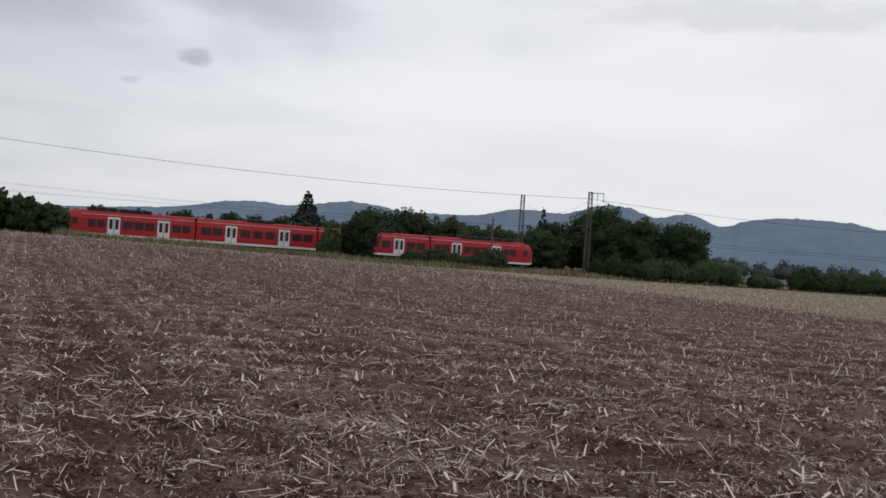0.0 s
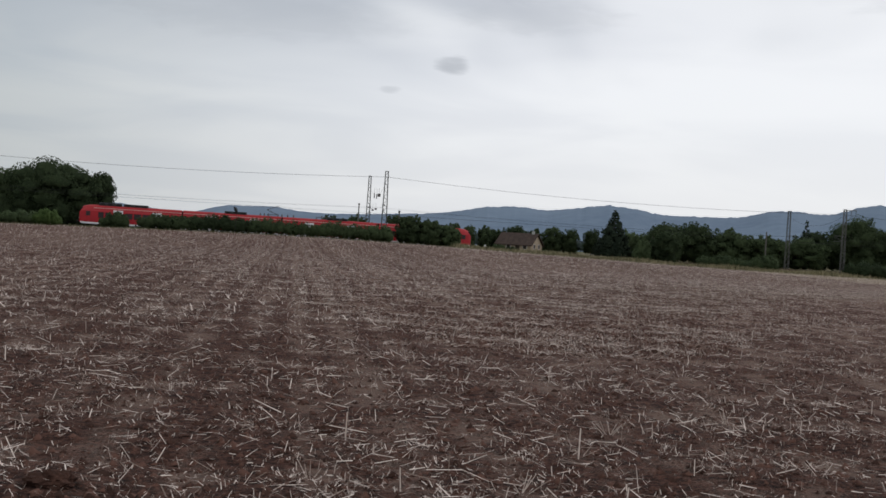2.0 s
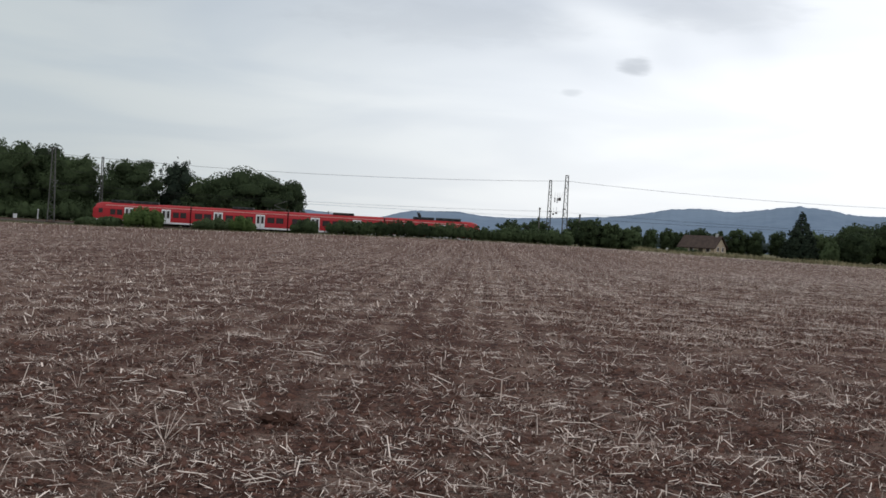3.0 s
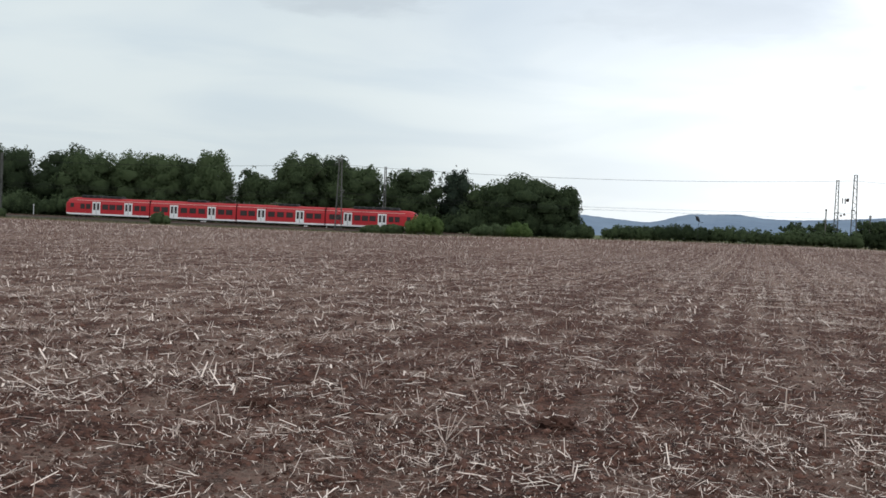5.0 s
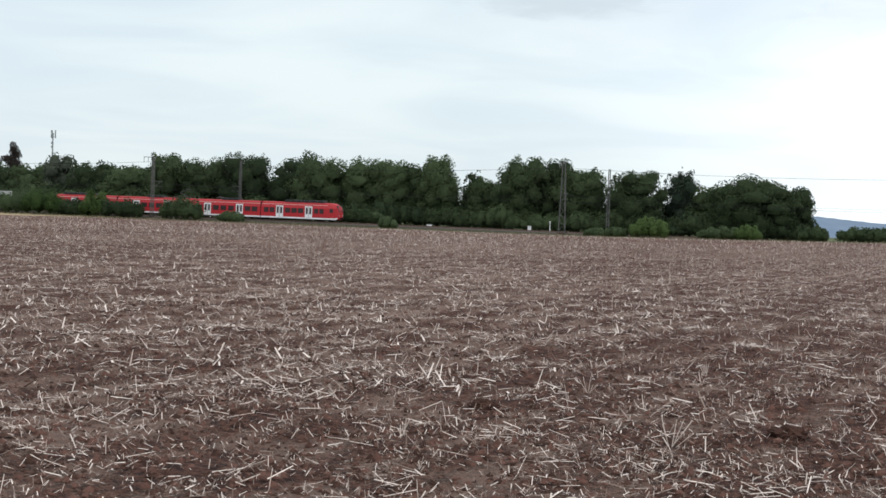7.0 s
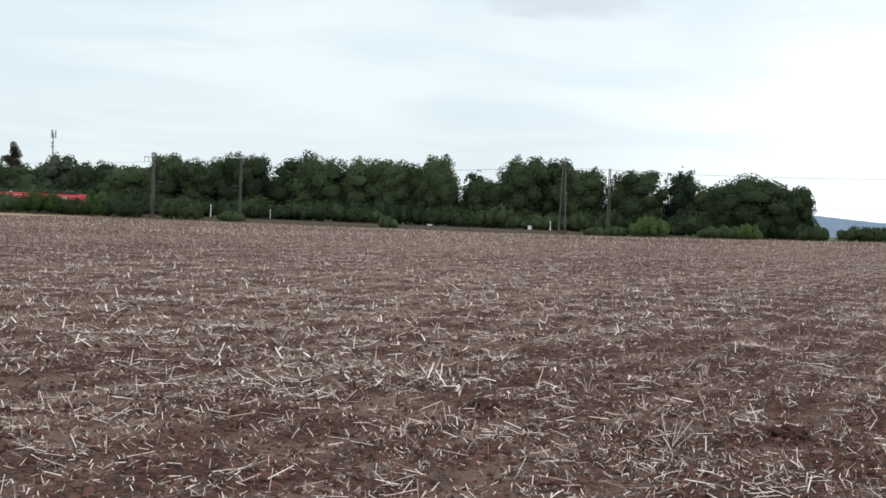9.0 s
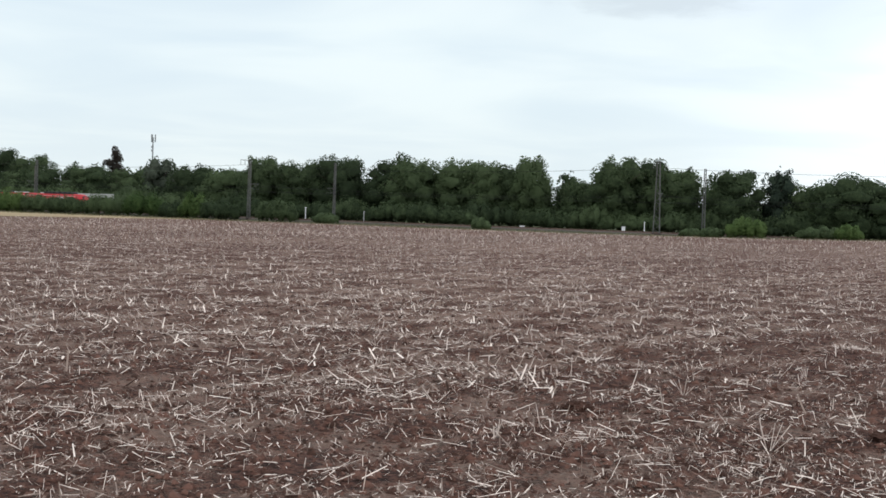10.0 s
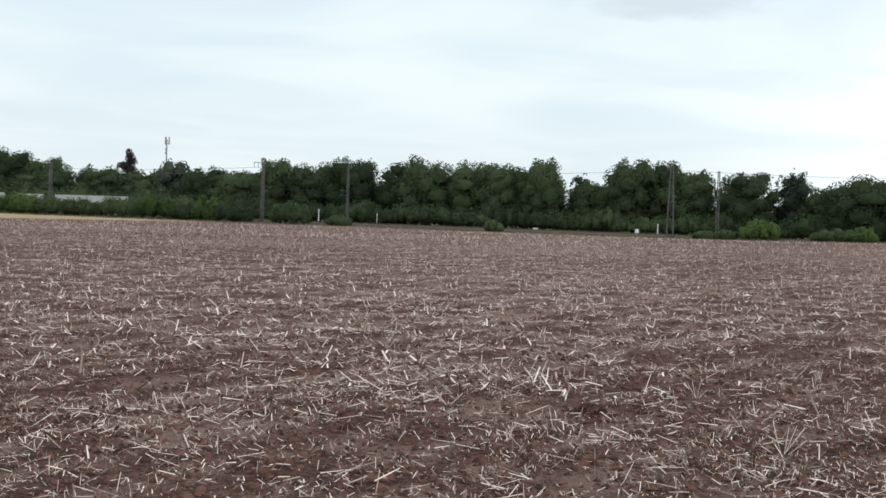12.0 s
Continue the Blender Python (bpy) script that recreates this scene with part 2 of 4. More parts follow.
M_GUTTER = mat("pinkish_gutter", (0.62, 0.30, 0.28), (0.74, 0.42, 0.39), 1.0, 0.6, bump=0)
M_LAMP = mat("lamp_glass", (0.4, 0.4, 0.38), (0.6, 0.6, 0.58), 5.0, 0.15, bump=0)
# the hills' blue-grey is air haze painted into the base colour
M_HILL_HAZE = mat("hazed_wooded_hill", (0.140, 0.190, 0.262), (0.182, 0.238, 0.312), 0.004, 1.0, bump=0)
M_PLASTER = mat("beige_plaster", (0.42, 0.33, 0.24), (0.56, 0.46, 0.35), 0.8, 0.9, bump=0.1)
M_TILE = mat("brown_roof_tiles", (0.045, 0.032, 0.028), (0.085, 0.06, 0.05), 1.2, 0.85, bump=0.5, dist=0.05)
M_CONCRETE = mat("pale_concrete", (0.34, 0.345, 0.33), (0.48, 0.485, 0.47), 0.7, 0.85, bump=0.2)
M_GREYWOOD = mat("weathered_pole", (0.09, 0.085, 0.075), (0.17, 0.16, 0.145), 2.0, 0.85, bump=0.3)
M_BLACK = mat("black_plastic", (0.008, 0.008, 0.009), (0.02, 0.02, 0.022), 5.0, 0.6, bump=0)
M_GALV = mat("galvanised_steel", (0.22, 0.23, 0.24), (0.36, 0.37, 0.38), 2.0, 0.5, 0.5, bump=0.05)


# ---------------------------------------------------------------- mesh tools
def mesh_of(name, verts, faces, material, flat=True):
    me = bpy.data.meshes.new(name)
    me.from_pydata([tuple(v) for v in verts], [], [tuple(f) for f in faces])
    me.materials.append(material)
    if not flat:
        me.polygons.foreach_set("use_smooth", [True] * len(me.polygons))
    me.update()
    return me


def fast_mesh(name, verts, faces, material, normals=None):
    """A mesh from arrays of vertices and equal-sided faces."""
    me = bpy.data.meshes.new(name)
    nv, (nf, k) = len(verts), faces.shape
    me.vertices.add(nv)
    me.vertices.foreach_set("co", np.ascontiguousarray(verts, dtype=np.float32).ravel())
    me.loops.add(nf * k)
    me.loops.foreach_set("vertex_index", np.ascontiguousarray(faces, dtype=np.int32).ravel())
    me.polygons.add(nf)
    me.polygons.foreach_set("loop_start", np.arange(0, nf * k, k, dtype=np.int32))
    me.materials.append(material)
    me.update(calc_edges=True)
    if normals is not None:
        me.polygons.foreach_set("use_smooth", np.ones(nf, dtype=bool))
        me.normals_split_custom_set_from_vertices(normals)
    return me


def part(name, bm, material, parent, label=""):
    """Links a bmesh (or mesh) as one mesh object under parent."""
    if isinstance(bm, bmesh.types.BMesh):
        me = bpy.data.meshes.new(name)
        bm.to_mesh(me)
        bm.free()
        me.materials.append(material)
    else:
        me = bm
    ob = new(name, me)
    ob.parent = parent
    return tagged(ob, label)


def thing(name, x, y, z, label, category, group="", kind="", turn=0):
    ob = new(name)
    ob.matrix_world = pose(x, y, z, 0, 0, turn)
    return tagged(ob, label, category, group, kind)


def box(bm, x0, x1, y0, y1, z0, z1, bevel=0.0):
    geo = bmesh.ops.create_cube(bm, size=1.0, matrix=Matrix.LocRotScale(((x0 + x1) / 2, (y0 + y1) / 2, (z0 + z1) / 2), None, (x1 - x0, y1 - y0, z1 - z0)))
    if bevel:
        edges = {e for v in geo["verts"] for e in v.link_edges}
        bmesh.ops.bevel(bm, geom=list(edges), offset=bevel, segments=2, affect="EDGES", profile=0.6)
    return bm


def boxed(*args, bevel=0.0):
    return box(bmesh.new(), *args, bevel=bevel)


def bar(bm, a, b, r, sides=6, r2=None):
    """A round or square bar from a to b."""
    a, b = Vector(a), Vector(b)
    d = b - a
    m = Matrix.Translation((a + b) / 2) @ d.to_track_quat("Z", "Y").to_matrix().to_4x4()
    bmesh.ops.create_cone(bm, cap_ends=True, segments=sides, radius1=r, radius2=r if r2 is None else r2, depth=d.length, matrix=m)
    return bm


# ---------------------------------------------------------------- ground
def ramp(v, a, b):
    t = np.clip((v - a) / (b - a), 0.0, 1.0)
    return t * t * (3 - 2 * t)


def height(x, y):
    """Level field with a slight swell before the railway, which lies on a low bank."""
    x, y = np.asarray(x, dtype=float), np.asarray(y, dtype=float)
    swell = 1.15 * np.exp(-((x - 20) / 48.0) ** 2) * ramp(y, 85, 188)
    back = ramp(y, 204, 209)
    plain = 0.45 + 0.9 * ramp(y, 240, 300) * ramp(x, 0, 60)
    lump = 0.02 * (np.sin(x * 2.1 + 1.3 * np.sin(y * 1.1)) + np.sin(y * 2.7 + x * 0.8 + 0.6)) + 0.012 * np.sin(x * 6.3 + 2 * np.sin(y * 3.1)) * np.sin(y * 5.2 + x)
    return (swell + lump * (1 - ramp(y, 60, 120))) * (1 - back) + plain * back


def axis(spans):
    out = []
    for a, b, step in spans:
        out += list(np.arange(a, b, step))
    return np.array(out + [spans[-1][1]])


def build_ground():
    xs = axis([(-6000, -1000, 1000), (-1000, -300, 100), (-300, -60, 10), (-60, -14, 1.5), (-14, 45, 0.36), (45, 100, 1.5), (100, 300, 10), (300, 1000, 100), (1000, 6000, 1000)])
    ys = axis([(-6000, -500, 1000), (-500, -20, 40), (-20, 4, 2), (4, 30, 0.36), (30, 80, 0.6), (80, 190, 2.5), (190, 245, 1.0), (245, 400, 8), (400, 1000, 100), (1000, 6000, 1000)])
    gx, gy = np.meshgrid(xs, ys)
    v = np.stack([gx, gy, height(gx, gy)], -1).reshape(-1, 3)
    n = len(xs)
    i = (np.arange(len(ys) - 1)[:, None] * n + np.arange(n - 1)[None, :]).ravel()
    f = np.stack([i, i + 1, i + n + 1, i + n], 1)
    me = fast_mesh("ground", v, f, M_GROUND)
    me.polygons.foreach_set("use_smooth", [True] * len(me.polygons))
    tagged(new("ground", me), "brown harvested field with straw, dry verge and meadow", "field", kind="structure")


build_ground()


def gz(x, y):
    return float(height(x, y))


# railway bank: ballast with two pairs of rails
def build_railway():
    prof = [(207.2, 0.30), (209.6, 0.52), (220.6, 0.52), (223.0, 0.30)]
    v, f = [], []
    xs = list(range(-900, 901, 20))
    for x in xs:
        v += [(x, y, z + (0.03 * math.sin(x * 0.7) if 0 < k < 3 else 0)) for k, (y, z) in enumerate(prof)]
    for i in range(len(xs) - 1):
        for k in range(3):
            f.append((i * 4 + k, i * 4 + 4 + k, i * 4 + 5 + k, i * 4 + 1 + k))
    bed = new("ballast_bed", mesh_of("ballast_bed", v, f, M_BALLAST))
    tagged(bed, "brown ballast bed of a two-track railway", "track bed", kind="structure")
    for yc in (213.0, 217.4):
        for side in (-0.7525, 0.7525):
            bm = box(bmesh.new(), -900, 900, yc + side - 0.035, yc + side + 0.035, 0.69, 0.73)
            box(bm, -900, 900, yc + side - 0.012, yc + side + 0.012, 0.58, 0.69)
            box(bm, -900, 900, yc + side - 0.07, yc + side + 0.07, 0.53, 0.58)
            part("rail", bm, M_RAIL, bed)


RAIL_Z = 0.55
build_railway()


# ---------------------------------------------------------------- hills on the horizon
HILLS = ((22, 0.78, 9), (12, 0.81, 8), (4, 0.90, 6), (-1.9, 1.06, 2.2), (-3.7, 1.02, 1.7), (-6, 1.02, 5), (-10.5, 1.21, 4.5), (-15, 1.88, 4.6), (-19.6, 2.15, 4), (-24, 1.9, 4.6), (-27.6, 2.3, 3.2), (-31.6, 2.85, 3.8), (-35, 2.5, 2.2), (-37.8, 2.15, 2.6), (-40.5, 2.68, 4.6), (-46, 2.51, 6), (-53, 2.23, 8))


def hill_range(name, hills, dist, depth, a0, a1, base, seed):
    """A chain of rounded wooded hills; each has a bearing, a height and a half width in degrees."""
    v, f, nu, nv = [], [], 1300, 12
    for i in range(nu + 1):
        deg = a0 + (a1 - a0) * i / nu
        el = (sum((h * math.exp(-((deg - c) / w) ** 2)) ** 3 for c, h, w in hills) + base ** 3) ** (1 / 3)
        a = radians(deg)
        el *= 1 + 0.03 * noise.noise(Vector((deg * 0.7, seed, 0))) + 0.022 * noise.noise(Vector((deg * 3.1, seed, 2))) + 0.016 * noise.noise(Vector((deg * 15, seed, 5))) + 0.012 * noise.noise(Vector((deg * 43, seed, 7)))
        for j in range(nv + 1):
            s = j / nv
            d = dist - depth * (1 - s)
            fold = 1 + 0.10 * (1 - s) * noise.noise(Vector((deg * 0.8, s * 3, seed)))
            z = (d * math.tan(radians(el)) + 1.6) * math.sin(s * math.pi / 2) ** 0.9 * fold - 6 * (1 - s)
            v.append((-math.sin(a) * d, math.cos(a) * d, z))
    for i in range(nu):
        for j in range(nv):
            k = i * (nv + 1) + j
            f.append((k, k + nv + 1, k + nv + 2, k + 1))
    # haze comes with the hill colour, there is no air between
    tagged(new(name, mesh_of("hills", v, f, M_HILL_HAZE, flat=False)), "wooded hills on the horizon, painted blue-grey with haze", "hill", kind="structure")


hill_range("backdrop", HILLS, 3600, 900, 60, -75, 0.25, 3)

# ---------------------------------------------------------------- trees and bushes
def lump_shape():
    """A rounded block of 26 points and 24 quads, the seed of every inner foliage mass."""
    ids, pts, quads = {}, [], []
    for i, j, k in itertools.product((-1, 0, 1), repeat=3):
        if (i, j, k) != (0, 0, 0):
            ids[i, j, k] = len(pts)
            pts.append((i, j, k))
    for ax in range(3):
        u, w = (ax + 1) % 3, (ax + 2) % 3
        for side, p, q in itertools.product((-1, 1), (-1, 0), (-1, 0)):
            ring = []
            for du, dw in ((0, 0), (1, 0), (1, 1), (0, 1)):
                c = [0, 0, 0]
                c[ax], c[u], c[w] = side, p + du, q + dw
                ring.append(ids[tuple(c)])
            quads.append(ring if side > 0 else ring[::-1])
    pts = np.array(pts, dtype=float)
    return pts / np.linalg.norm(pts, axis=1)[:, None], np.array(quads)


LUMP, LUMP_QUADS = lump_shape()


def leaf_quads(rng, centres, radii, count, size, droop=0.0, core=0.66):
    """Leaf sprays over the skins of many clumps, with dense uneven foliage inside each: arrays of vertices and quads."""
    count, size = int(count * 0.60), size * 1.16
    w = radii[:, 0] * radii[:, 2]
    pick = rng.choice(len(centres), count, p=w / w.sum())
    d = rng.normal(size=(count, 3))
    d /= np.linalg.norm(d, axis=1)[:, None]
    low = (d[:, 2] < -0.5) & (rng.random(count) < 0.5)
    d[low, 2] *= -1
    shell = 0.58 + 0.46 * rng.random(count) ** 0.7
    p = centres[pick] + d * radii[pick] * shell[:, None]
    n = d + rng.normal(size=(count, 3)) * 0.5
    n[:, 2] += 0.25 - droop
    n /= np.linalg.norm(n, axis=1)[:, None]
    t = np.cross(n, rng.normal(size=(count, 3)))
    t /= np.linalg.norm(t, axis=1)[:, None] + 1e-9
    b = np.cross(n, t)
    s = size * (0.55 + 0.9 * rng.random(count))[:, None]
    bend = n * s * 0.18
    v = np.stack([p - t * s * 0.5, p - b * s * 0.34 - bend, p + t * s * 0.62, p + b * s * 0.34 - bend], 1).reshape(-1, 3)
    # the whole crown's roundness, its clumps and the single sprays share in the shading
    mid, reach = (centres.min(0) + centres.max(0)) / 2, np.ptp(centres, axis=0) / 2 + radii.mean(0)
    out = (p - mid) / reach
    soft = out * 0.75 + d * 0.4 + n * 0.42
    soft /= np.linalg.norm(soft, axis=1)[:, None]
    # thin twigs carry leaves only
    thick = radii[:, 0] > 0.55 * radii[:, 0].mean()
    k = int(thick.sum())
    inner = LUMP[None] * radii[thick][:, None, :] * core * (0.62 + 0.6 * rng.random((k, len(LUMP), 1))) + centres[thick][:, None, :]
    f = np.concatenate([np.arange(count * 4).reshape(-1, 4), (np.arange(k)[:, None, None] * len(LUMP) + LUMP_QUADS[None] + count * 4).reshape(-1, 4)])
    round_in = (inner - mid) / reach * 0.75 + LUMP[None] * 0.5
    round_in /= np.linalg.norm(round_in, axis=2, keepdims=True) + 1e-9
    return np.concatenate([v, inner.reshape(-1, 3)]), f, np.concatenate([np.repeat(soft, 4, axis=0), round_in.reshape(-1, 3)])


def limbs(h, spread, trunk_r, rng, top=0.7):
    bm = bmesh.new()
    lean = rng.normal(0, 0.02, 2) * h
    bar(bm, (0, 0, -0.3), (lean[0], lean[1], h * top), trunk_r, 8, trunk_r * 0.35)
    for k in range(7):
        a, z = k * 2.4 + rng.random(), h * (0.22 + 0.45 * k / 7)
        r = spread * (0.55 + 0.3 * rng.random())
        bar(bm, (lean[0] * z / h, lean[1] * z / h, z), (math.cos(a) * r, math.sin(a) * r, z + h * 0.2), trunk_r * 0.4, 6, trunk_r * 0.12)
    return bm


def tree(x, y, top, width, label, seed, material=None, low=0.12, lobes=22, leaves=4200, size=0.55, name="tree", category="tree", group=""):
    """A broad-leaved tree: tapered trunk, limbs, uneven crown of clumps of leaves."""
    rng = np.random.default_rng(seed)
    z0 = gz(x, y)
    h, r = top - z0, width / 2
    ob = thing(name, x, y, z0, label, category, group)
    part("trunk", limbs(h, r, 0.03 * h * 0.7 + 0.05, rng), M_BARK, ob)
    zc, hz = h * (low + 1) / 2, h * (1 - low) / 2
    c, rad = [], []
    for k in range(lobes):
        a, u = k * 2.399 + rng.random() * 0.6, -0.95 + 1.8 * (k + 0.5) / lobes
        ring = (math.sqrt(max(0.03, 1 - u ** 1.5)) if u > 0 else 1 - 0.2 * u * u) * (0.48 + 0.30 * rng.random())
        s = 0.24 + 0.18 * rng.random()
        c.append((math.cos(a) * ring * r, math.sin(a) * ring * r, zc + u * hz * 0.84))
        rad.append((s * r * 1.15, s * r * 1.15, s * r * (0.75 + 0.4 * rng.random()) * min(1.5, max(0.75, hz / r))))
    for q, w in ((-0.6, 0.75), (-0.1, 0.7), (0.35, 0.55)):
        c.append((0, 0, zc + q * hz))
        rad.append((r * w, r * w, hz * 0.45))
    # twigs that break the outline
    for k in range(8):
        a, u = rng.random() * 6.28, 0.2 + 0.75 * rng.random()
        ring = math.sqrt(1 - u * u) * 0.92
        c.append((math.cos(a) * ring * r, math.sin(a) * ring * r, zc + u * hz * 0.98))
        rad.append((r * 0.13, r * 0.13, r * 0.2))
    top_gap = max(ci[2] + ri[2] * 0.9 for ci, ri in zip(c, rad))
    c, rad = np.array(c), np.array(rad)
    c[:, 2] += (h - top_gap) * (c[:, 2] / h)
    v, f, soft = leaf_quads(rng, c, rad, int(leaves), size)
    v[:, 2] = np.maximum(v[:, 2], 0.05)
    part("crown", fast_mesh("crown", v, f, material or M_LEAF, soft), None, ob)
    return ob


def conifer(x, y, top, width, label, seed, tiers=15, leaves=3000, material=None):
    """A spruce: straight trunk, drooping whorls, narrow pointed crown."""
    rng = np.random.default_rng(seed)
    z0 = gz(x, y)
    h, r = top - z0, width / 2
    ob = thing("conifer", x, y, z0, label, "tree")
    part("trunk", bar(bmesh.new(), (0, 0, -0.3), (0, 0, h * 0.97), 0.02 * h, 8, 0.03), M_BARK, ob)
    c, rad = [], []
    for k in range(tiers):
        q = (k + 0.3) / tiers
        rr = r * (1 - q) ** 0.85 + 0.12
        for j in range(max(3, int(7 * (1 - q)) + 2)):
            a = j * 2 * math.pi / max(3, int(7 * (1 - q)) + 2) + k
            reach = rr * (0.5 + 0.25 * rng.random())
            c.append((math.cos(a) * reach, math.sin(a) * reach, h * (0.07 + 0.9 * q)))
            rad.append((rr * 0.42, rr * 0.42, h / tiers * 0.75))
    v, f, soft = leaf_quads(rng, np.array(c), np.array(rad), leaves, 0.42, droop=0.5)
    part("crown", fast_mesh("crown", v, f, material or M_NEEDLE, soft), None, ob)
    return ob


def poplar(x, y, top, width, seed):
    rng = np.random.default_rng(seed)
    z0 = gz(x, y)
    h, r = top - z0, width / 2
    ob = thing("poplar", x, y, z0, "tall narrow dark poplar above the treetops", "tree")
    part("trunk", bar(bmesh.new(), (0, 0, -0.3), (0, 0, h * 0.9), 0.3, 8, 0.06), M_BARK, ob)
    c = [((rng.random() - 0.5) * r, (rng.random() - 0.5) * r, h * (0.15 + 0.05 * k)) for k in range(16)]
    rad = [(r * 0.85 * (1 - (k / 17) ** 4), r * 0.85 * (1 - (k / 17) ** 4), h * 0.07) for k in range(16)]
    v, f, soft = leaf_quads(rng, np.array(c), np.array(rad), 7000, 0.4)
    part("crown", fast_mesh("crown", v, f, M_LEAF_RED, soft), None, ob)


def bush(x, y, top, width, label, seed, material=None, depth=None, leaves=4600, size=0.32, name="bush", category="bush", group="bushes along the railway"):
    """A bush with several stems, foliage to the ground."""
    rng = np.random.default_rng(seed)
    z0 = gz(x, y)
    h, rx = top - z0, width / 2
    ry = (depth or min(width, 4.5)) / 2
    ob = thing(name, x, y, z0, label, category, group)
    for k in range(4):
        a = k * 2.4 + rng.random()
        part("stem", bar(bmesh.new(), (math.cos(a) * rx * 0.2, math.sin(a) * ry * 0.2, -0.2), (math.cos(a) * rx * 0.6, math.sin(a) * ry * 0.6, h * 0.7), 0.05, 5, 0.02), M_BARK, ob)
    n = max(12, int(width * 2.0))
    u = np.linspace(-0.88, 0.88, n) + rng.normal(0, 0.03, n)
    hh = h * (0.62 + 0.38 * rng.random(n)) * (1 - 0.35 * np.abs(u) ** 3)
    hh *= h / (hh.max() + 1e-6)
    c = np.stack([u * rx, rng.normal(0, 0.25, n) * ry, hh * 0.46], 1)
    rad = np.stack([np.full(n, max(0.5, rx * 0.16 + 0.25)), np.full(n, ry * 0.8), hh * 0.52], 1)
    v, f, soft = leaf_quads(rng, c, rad, leaves, size)
    v[:, 2] = np.maximum(v[:, 2], -0.1)
    part("foliage", fast_mesh("foliage", v, f, material or M_LEAF, soft), None, ob)
    return ob


WOOD = "trees of the wood behind the railway"
DARK = "dark green broad-leaved tree in the wood behind the railway"
for k, (x, y, top, wide) in enumerate((
        (-290, 276, 18.0, 14), (-273, 275, 19.1, 14.5), (-258.8, 275, 17.0, 12.5), (-238.5, 275, 14.4, 14), (-224, 278, 13.4, 13), (-193.6, 265, 14.0, 12), (-182.5, 262, 12.6, 10.5),
        (-166, 255, 15.9, 9), (-154.6, 255, 14.8, 12), (-146.1, 258, 16.8, 13), (-132.5, 260, 17.2, 12), (-124.5, 256, 15.8, 12.5), (-113.9, 258, 16.3, 13),
        (-106.0, 256, 15.1, 8.5), (-101.2, 258, 14.9, 8), (-95, 254, 16.5, 8), (-82.4, 256, 12.0, 10), (-73.2, 250, 16.7, 10.5),
        (-67.5, 254, 16.2, 8), (-62.1, 252, 14.5, 10.5), (-49.4, 250, 14.0, 10.5), (-36.3, 256, 11.0, 8.5), (-25.6, 248, 13.4, 14.5), (-18.5, 250, 11.3, 7.5))):
    tree(x, y, top, wide * 1.32, DARK, 100 + k, low=0.02, leaves=8500 + 520 * wide, size=0.40, group=WOOD)
tree(-208.7, 270, 16.0, 11, "grey-green willow-like tree at the wood's edge", 141, M_LEAF_GREY, leaves=3600, group=WOOD)
tree(-89, 262, 14.0, 5.5, "thin sparse tree between the dark crowns", 142, M_LEAF, lobes=10, leaves=1100, group=WOOD)
tree(-41.2, 255, 14.6, 8.5, "dark pine with an uneven pointed crown", 143, M_NEEDLE, low=0.05, lobes=14, leaves=6500, size=0.36, group=WOOD)
tree(-41.2, 254, 15.0, 3.2, "slim dark pine top above the wood", 145, M_NEEDLE, low=0.3, lobes=8, leaves=1500, size=0.34, group=WOOD)
poplar(-249.3, 300, 21.6, 6.4, 144)
# second rank closing the gaps
for k, x in enumerate(range(-305, -18, 12)):
    tree(x + 3 * math.sin(k * 2.1), 270 + 3 * math.sin(k), (8.6 if x > -58 else 12.4 if x > -175 else 12.8) + 1.0 * math.sin(k * 1.3), 16, DARK, 160 + k, low=0.02, leaves=4300, size=0.52, group=WOOD)
# undergrowth closing the wood below
for k, x in enumerate(range(-300, -12, 8)):
    bush(x + 2 * math.sin(k * 1.7), 246.5 + 2 * math.sin(k), 5.6 + 1.3 * math.sin(k * 2.3), 13.5, "dense dark green undergrowth at the foot of the wood", 200 + k, depth=5, leaves=3300, size=0.36,
         name="undergrowth", category="shrub", group=WOOD)

for k, x in enumerate(range(-300, -16, 13)):
    bush(x + 2 * math.sin(k * 1.3), 261, 8.6 + 1.0 * math.sin(k * 1.9), 16, "tall dark green thicket inside the wood", 240 + k, depth=6, leaves=2600, size=0.5,
         name="thicket", category="shrub", group=WOOD)

SPINNEY = "trees of the spinney behind the railway"
for k, (x, y, top, wide) in enumerate((
        (97, 240, 8.9, 7.5), (105.7, 245, 9.5, 8), (113.8, 245, 8.7, 8.5), (121.5, 243, 7.8, 8), (130, 243, 8.0, 9), (142.5, 244, 13.0, 10.5), (151, 244, 11.6, 9), (158.5, 241, 10.8, 8.8), (163.5, 246, 9.0, 7))):
    tree(x, y, top, wide * 1.25, "dark green tree in the spinney behind the railway", 300 + k, low=0.02, leaves=9500, size=0.38, group=SPINNEY)
conifer(134, 250, 12.1, 4.0, "slender dark spruce above the spinney", 320, leaves=1500)
conifer(87.4, 245, 11.0, 8.6, "large dark spruce standing alone in the meadow", 321, tiers=17, leaves=6000)
